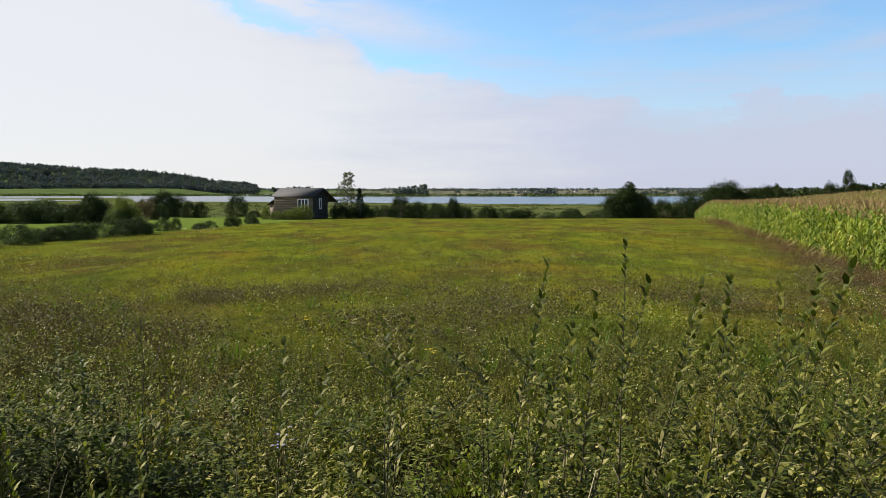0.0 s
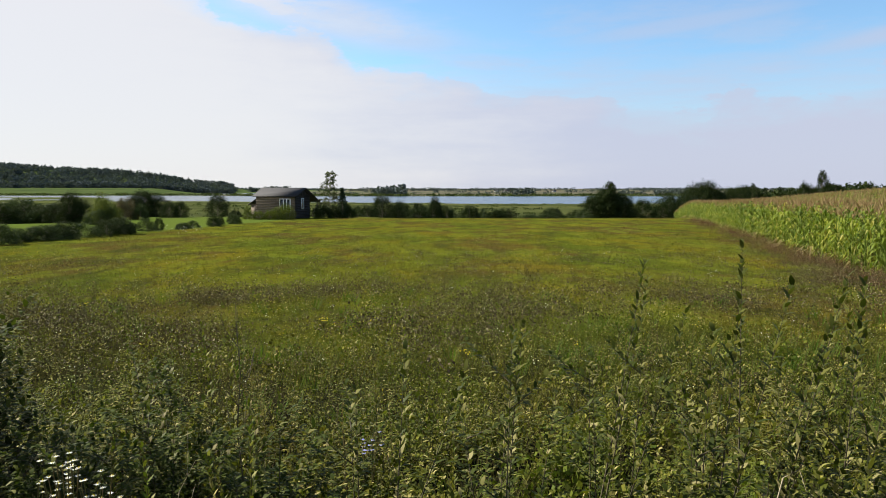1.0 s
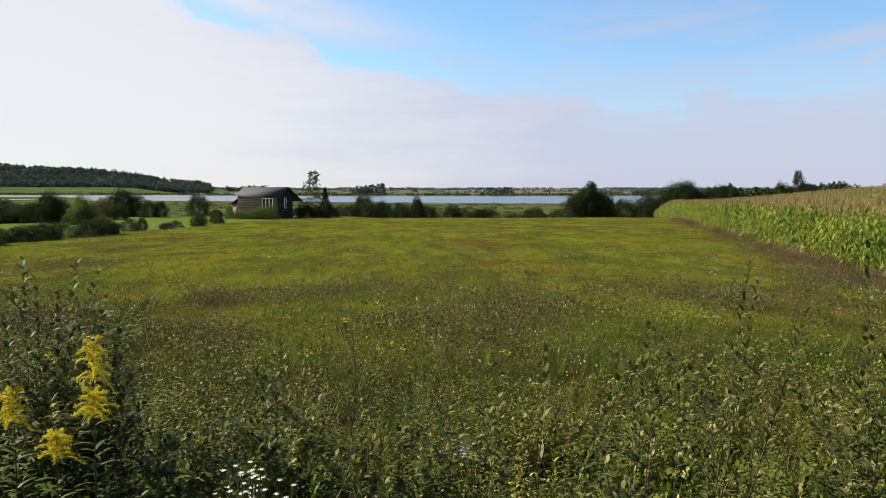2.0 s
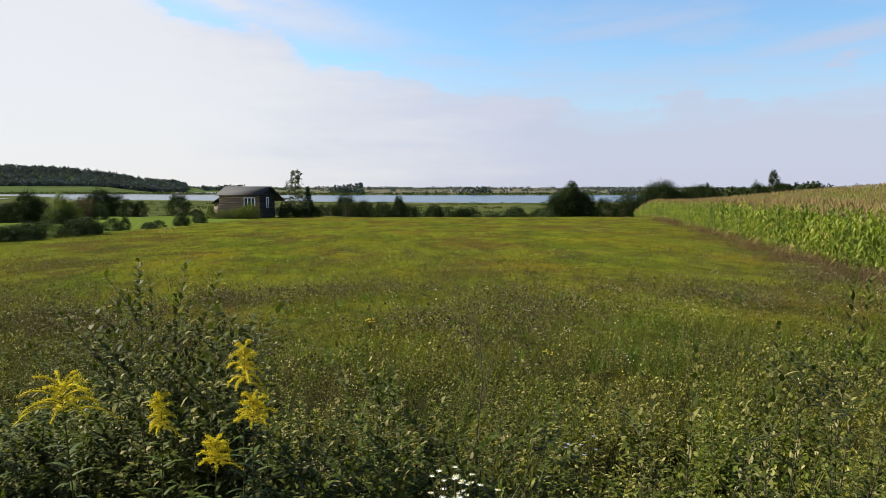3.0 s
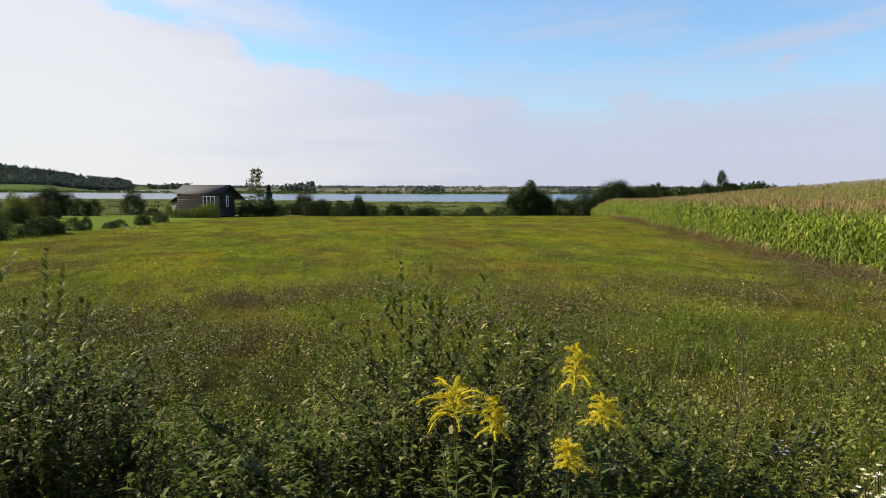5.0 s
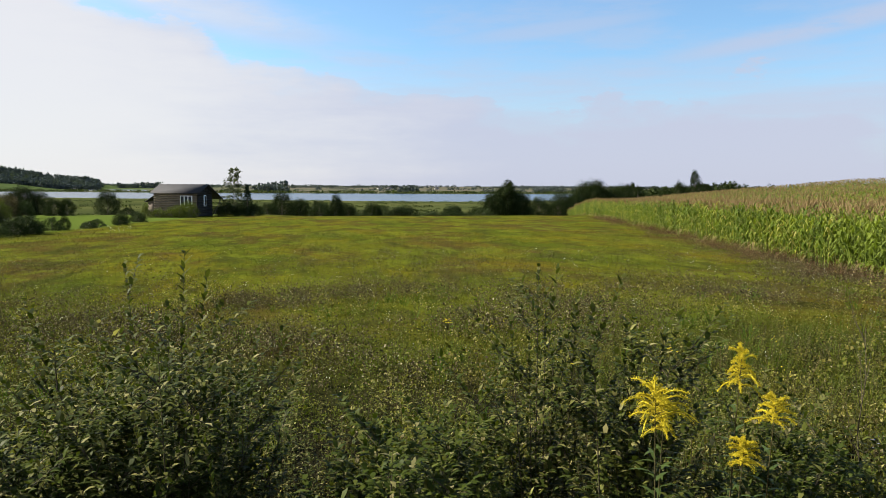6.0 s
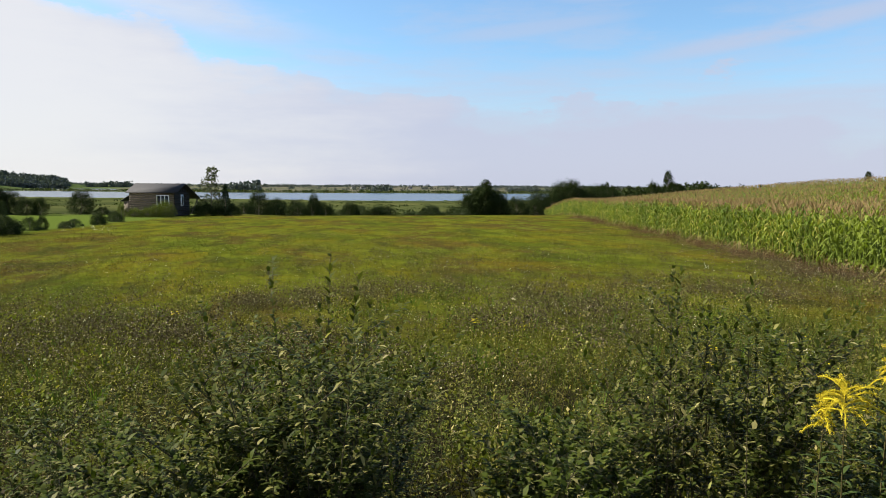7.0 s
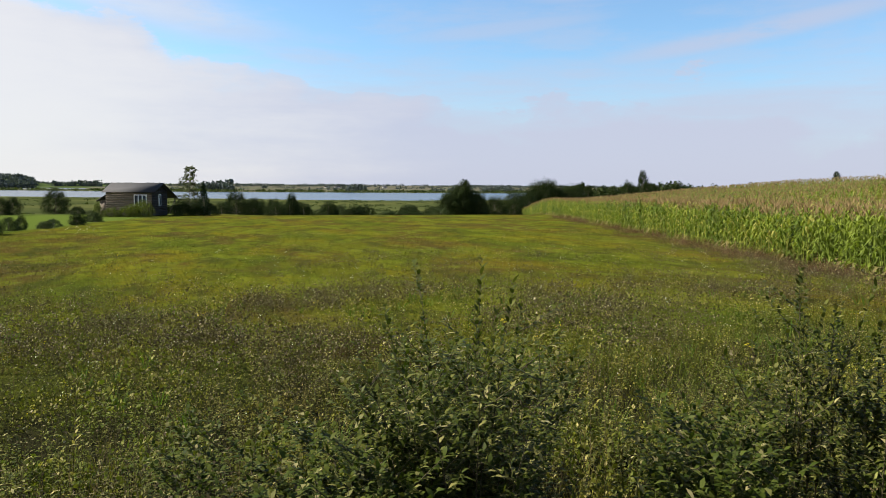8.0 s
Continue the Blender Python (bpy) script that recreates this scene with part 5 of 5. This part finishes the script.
SHRUB_LEAF = 0.082
for i, (x, y, top, stems, width, twigs, shoots) in enumerate((
        (0.95, 3.75, 2.2, 10, 1.0, 5, 4), (0.36, 4.3, 2.1, 6, 0.6, 4, 3), (1.22, 3.4, 2.26, 9, 0.9, 5, 5), (0.55, 3.45, 2.05, 7, 0.7, 4, 4), (1.62, 3.4, 2.05, 16, 1.2, 7, 7),
        (2.2, 4.0, 1.95, 16, 1.3, 7, 6), (-3.85, 4.75, 2.12, 12, 0.6, 6, 4), (-6.0, 4.95, 2.12, 22, 1.6, 9, 3), (-6.6, 4.3, 1.45, 18, 1.4, 9, 0),
        (-7.6, 3.9, 0.95, 7, 0.7, 5, 0), (-3.1, 4.5, 1.15, 12, 1.0, 7, 0), (-9.4, 4.6, 1.1, 9, 1.0, 6, 0), (0.1, 3.3, 1.2, 12, 1.0, 7, 3), (-1.5, 3.2, 1.0, 11, 1.0, 7, 0),
        (-0.35, 3.9, 1.72, 6, 0.6, 5, 3), (1.9, 3.0, 1.45, 14, 1.2, 8, 2), (1.0, 3.0, 1.3, 12, 1.1, 7, 2), (-0.7, 3.2, 1.05, 12, 1.0, 7, 1), (-1.0, 3.75, 1.7, 4, 0.4, 4, 2))):
    move(willow(400 + i, top, stems, width, "leafy grey-green willow shrub with upright shoots" if shoots else "low leafy grey-green willow shrub", SHRUB_LEAF, twigs, 0.32, M_WILLOW_SUNLIT if i in (4, 5, 12, 15, 16, 17) else M_WILLOW, shoots, 0.74 if i < 6 else 1.0), x, y)
for i, (x, y, top, stems, width, twigs, leaf) in enumerate((
        (-3.5, 4.4, 1.9, 16, 0.7, 8, 0.085), (-4.75, 4.35, 1.3, 24, 1.0, 8, 0.085), (-4.35, 4.8, 1.35, 18, 0.9, 8, 0.075), (-4.9, 3.95, 1.1, 16, 0.7, 8, 0.085), (-6.3, 5.15, 1.6, 24, 1.5, 9, 0.075), (-6.9, 4.7, 1.45, 22, 1.3, 9, 0.075),
        (-5.75, 5.5, 1.7, 14, 0.9, 8, 0.075), (-7.5, 5.3, 1.3, 14, 1.0, 7, 0.07), (-2.35, 4.55, 1.4, 16, 0.9, 7, 0.075), (-1.65, 4.35, 1.2, 13, 0.9, 6, 0.075), (-2.75, 4.05, 1.2, 14, 0.7, 7, 0.075),
        (-6.8, 3.8, 1.2, 14, 0.9, 8, 0.08), (-6.1, 3.7, 1.05, 13, 1.0, 8, 0.085))):
    move(willow(440 + i, top, stems, width, "dense green bush with broad pointed leaves", leaf, twigs, 0.36, M_BUSHLEAF if i else M_WILLOW), x, y)


def goldenrod(seed, height, size, lean, upright=0.0):
    g = np.random.default_rng(seed)
    ob = tagged(new("goldenrod"), "tall goldenrod with a drooping yellow flower plume", "flower", "goldenrods")
    k = Kit()
    t = np.linspace(0, 1, 6)
    line = np.stack([lean * t ** 2, 0.03 * np.sin(3 * t), height * t], -1)
    k.tube(line, 0.006 * (1.25 - t), 5)
    part("stem", k.mesh("stem", [M_STEM], True), ob)
    for i in range(34):
        u = 0.2 + 0.66 * i / 34
        a = i * 2.4
        k = Kit()
        b = [np.interp(u, t, line[:, c]) for c in range(3)]
        k.leaf(b, (np.cos(a), np.sin(a), 0.55), (0, 0, 1), 0.12 * g.uniform(0.8, 1.15), 0.02, 0, 4, 0.35, 0.3)
        part("leaf", k.mesh("leaf", [M_GOLDLEAF]), ob)
    k = Kit()
    for i in range(26):
        u = i / 25
        a = i * 2.4 + g.normal(0, 0.3)
        b = np.array([np.interp(1 - (0.11 + 0.06 * upright) * (1 - u) / height, t, line[:, c]) for c in range(3)])
        ln = 1.35 * size * (1.0 - 0.55 * u) * g.uniform(0.6, 1.2)
        s = np.linspace(0, 1, 16)
        out, up = ln * (s - 0.15 * s ** 2), ln * ((0.35 + 0.9 * u + 0.4 * upright * u) * s - (0.55 + 0.25 * u + 0.3 * upright) * s ** 2)
        arm = b + np.stack([np.cos(a) * out, np.sin(a) * out, up], -1)
        k.tube(arm[::3], [0.0015, 0.003, 0.0036, 0.0034, 0.0028, 0.0012], 4, 0)
        P = np.repeat(arm[2:], 11, 0) + g.normal(0, 0.0045, (154, 3)) + (arm[3] - arm[2]) * g.uniform(-0.7, 0.7, (154, 1))
        k.diamonds(P, g.normal(size=P.shape) + np.array([0, 0, 0.9]), np.full(154, 0.0052), 0)
    part("flower_plume", k.mesh("flower_plume", [M_YELLOW, M_STEM]), ob, "drooping bright yellow flower plume")
    return ob


for i, (x, y, top, size, lean, upright) in enumerate(((-3.73, 3.42, 1.67, 0.165, -0.05, 0.0), (-3.13, 3.84, 1.73, 0.09, 0.03, 1.0), (-3.52, 3.85, 1.5, 0.075, 0.02, 0.8), (-3.06, 3.66, 1.53, 0.105, 0.03, 0.0),
                                             (-3.23, 3.64, 1.34, 0.09, 0.03, 0.0))):
    move(goldenrod(500 + i, top, size, lean, upright), x, y, 1, 0)


def blossom(kind, seed, height, heads, m, size, label, spread_=0.1):
    """A small flowering plant: a leafy stem with flat open heads."""
    g = np.random.default_rng(seed)
    ob = tagged(new(kind), label, "flower")
    k = weed_kit(seed, height * 0.8, 22, 0.06, 0.014)
    tips = []
    for i in range(heads):
        a, r = g.uniform(0, 6.3), g.uniform(0.1, 1) * spread_
        tip = np.array([r * np.cos(a), r * np.sin(a), height * g.uniform(0.85, 1.0)])
        k.tube([(0, 0, height * 0.6), tip], [0.003, 0.002], 3, 1)
        tips.append(tip)
    part("stem", k.mesh("stem", [M_WEED, M_STEM]), ob)
    for tip in tips:
        k = Kit()
        for j in range(9):
            a = j * 2 * np.pi / 9
            k.leaf(tip, (np.cos(a), np.sin(a), 0.25), (0, 0, 1), size, size * 0.5, 0, 1, 0.1)
        k.diamonds(np.repeat(tip[None], 6, 0) + g.normal(0, size * 0.12, (6, 3)), g.normal(size=(6, 3)) + np.array([0, 0, 1.0]), np.full(6, size * 0.4), 1)
        part("flower_head", k.mesh("flower_head", [m, M_YELLOW]), ob)
    return ob


for i, (kind, x, y, top, n, m, size, label) in enumerate((
        ("white_daisy", -2.17, 2.96, 1.44, 34, M_WHITE, 0.015, "white fleabane daisies in a loose cluster"), ("white_daisy", -2.08, 3.02, 1.36, 22, M_WHITE, 0.015, "white fleabane daisies in a loose cluster"), ("white_daisy", -2.3, 2.93, 1.33, 12, M_WHITE, 0.011, "white fleabane daisies in a loose cluster"),
        ("chicory", -1.16, 5.05, 0.8, 8, M_BLUE, 0.02, "blue chicory flowers on a thin stem"), ("chicory", -1.1, 4.9, 0.9, 4, M_BLUE, 0.02, "blue chicory flowers on a thin stem"),
        ("tansy", -2.6, 13.75, 0.5, 16, M_YELLOW, 0.03, "clump of small yellow meadow flowers"), ("tansy", -0.14, 9.92, 0.55, 6, M_YELLOW, 0.03, "clump of small yellow meadow flowers"),
        ("tansy", -3.65, 4.66, 1.53, 5, M_YELLOW, 0.02, "tall stem with small flat yellow flowers"), ("tansy", -8.2, 16.3, 0.5, 10, M_YELLOW, 0.03, "clump of small yellow meadow flowers"))):
    move(blossom(kind, 600 + i, top, n, m, size, label), x, y)


def tall_weed(seed, height, n, leaf, width):
    """A single upright leafy stalk with a slim top."""
    g = np.random.default_rng(seed)
    ob = tagged(new("tall_weed"), "tall upright leafy weed with a slim flower spike", "plant", "tall weeds")
    k, f = Kit(), Kit()
    t = np.linspace(0, 1, 5)
    bend = g.normal(0, 0.06, 2)
    line = np.stack([bend[0] * t ** 2, bend[1] * t ** 2, height * t], -1)
    k.tube(line, 0.005 * (1.2 - t), 4)
    for i in range(n):
        u = 0.15 + 0.85 * (i + 0.5) / n
        a = i * 2.4 + g.normal(0, 0.4)
        b = [np.interp(u, t, line[:, c]) for c in range(3)]
        f.leaf(b, (np.cos(a), np.sin(a), 0.5 + 1.6 * u), (0, 0, 1), leaf * (1.25 - 0.75 * u) * g.uniform(0.7, 1.2), width * (1.2 - 0.6 * u), 0, 3, 0.25, 0.3)
    P = np.stack([np.interp(np.linspace(0.88, 1, 40), t, line[:, c]) for c in range(3)], -1) + g.normal(0, 0.008, (40, 3))
    f.diamonds(P, g.normal(size=P.shape) + np.array([0, 0, 1.0]), np.full(40, 0.014), 1)
    part("stem", k.mesh("stem", [M_STEM], True), ob)
    part("foliage", f.mesh("foliage", [M_WEED, M_STEM]), ob)
    return ob


def tall_weeds():
    models = [tall_weed(700 + i, h, n, l, w) for i, (h, n, l, w) in enumerate(((1.15, 60, 0.1, 0.026), (0.95, 46, 0.085, 0.022), (1.3, 66, 0.1, 0.024), (1.05, 50, 0.07, 0.018), (0.85, 44, 0.09, 0.03)))]
    for i in range(74):
        y = 2.9 + 4.6 * rng.random() ** 1.4
        x = rng.uniform(-8.5 - 0.2 * y, 1.5 + 0.5 * y)
        s = rng.uniform(0.8, 1.15)
        m = Matrix.Translation((x, y, float(ground(x, y)) - 0.03)) @ Matrix.Rotation(rng.uniform(0, 6.3), 4, "Z") @ Matrix.Rotation(rng.normal(0, 0.06), 4, "X") @ Matrix.Diagonal((s, s, s, 1))
        if i < len(models):
            models[i].matrix_basis = m
        else:
            copy_thing(models[i % len(models)], m).matrix_basis = m


tall_weeds()


def dead_stem(points, radius, label, twigs=0, seed=0):
    g = np.random.default_rng(seed)
    ob = tagged(new("dead_stem"), label, "plant", "dead stems")
    k = Kit()
    pts = np.array(points, float)
    k.tube(pts, np.linspace(radius, radius * 0.4, len(pts)), 5)
    bark = M_TWIG if twigs > 5 else M_STRAW
    part("stem", k.mesh("stem", [bark], True), ob)
    for i in range(twigs):
        u = g.uniform(0.35, 0.95) * (len(pts) - 1)
        b = pts[int(u)] + (pts[min(int(u) + 1, len(pts) - 1)] - pts[int(u)]) * (u % 1)
        a = g.uniform(0, 6.3)
        k = Kit()
        ln = g.uniform(0.1, 0.28)
        k.tube([b, b + np.array([0.4 * np.cos(a), 0.4 * np.sin(a), 0.6]) * ln, b + np.array([0.6 * np.cos(a), 0.6 * np.sin(a), 1.3]) * ln], [radius * 0.5, radius * 0.35, 0.001], 4)
        part("twig", k.mesh("twig", [bark], True), ob)
    z = float(ground(pts[0][0], pts[0][1]))
    ob.location = (0, 0, z - pts[0][2])


M_STRAW = rough_material("dry_straw", [(0.3, (0.14, 0.11, 0.06)), (0.7, (0.34, 0.29, 0.19))], 15)
dead_stem([(0.46, 2.7, 0), (0.5, 2.7, 0.7), (0.53, 2.7, 1.15), (0.58, 2.7, 1.36), (0.64, 2.7, 1.39), (0.68, 2.72, 1.3)], 0.004, "pale dry bent grass stalk")
dead_stem([(-1.86, 4.45, 0), (-1.84, 4.45, 0.6), (-1.88, 4.46, 1.0), (-1.85, 4.45, 1.35), (-1.87, 4.45, 1.66)], 0.0055, "bare brown dead sapling with thin twigs", 9, 3)
dead_stem([(-5.3, 3.1, 0), (-5.31, 3.1, 0.6), (-5.3, 3.1, 0.98), (-5.25, 3.1, 1.06), (-5.2, 3.1, 1.02)], 0.0035, "pale dry bent grass stalk")
dead_stem([(-4.75, 3.2, 0), (-4.74, 3.2, 0.6), (-4.72, 3.2, 1.1)], 0.003, "pale dry upright grass stalk")
dead_stem([(-4.65, 3.3, 0), (-4.62, 3.3, 0.6), (-4.58, 3.3, 1.15)], 0.003, "pale dry upright grass stalk")
dead_stem([(-2.0, 3.4, 0), (-1.95, 3.4, 0.6), (-1.88, 3.4, 1.05), (-1.8, 3.4, 1.2)], 0.004, "pale dry bent grass stalk", 2, 5)
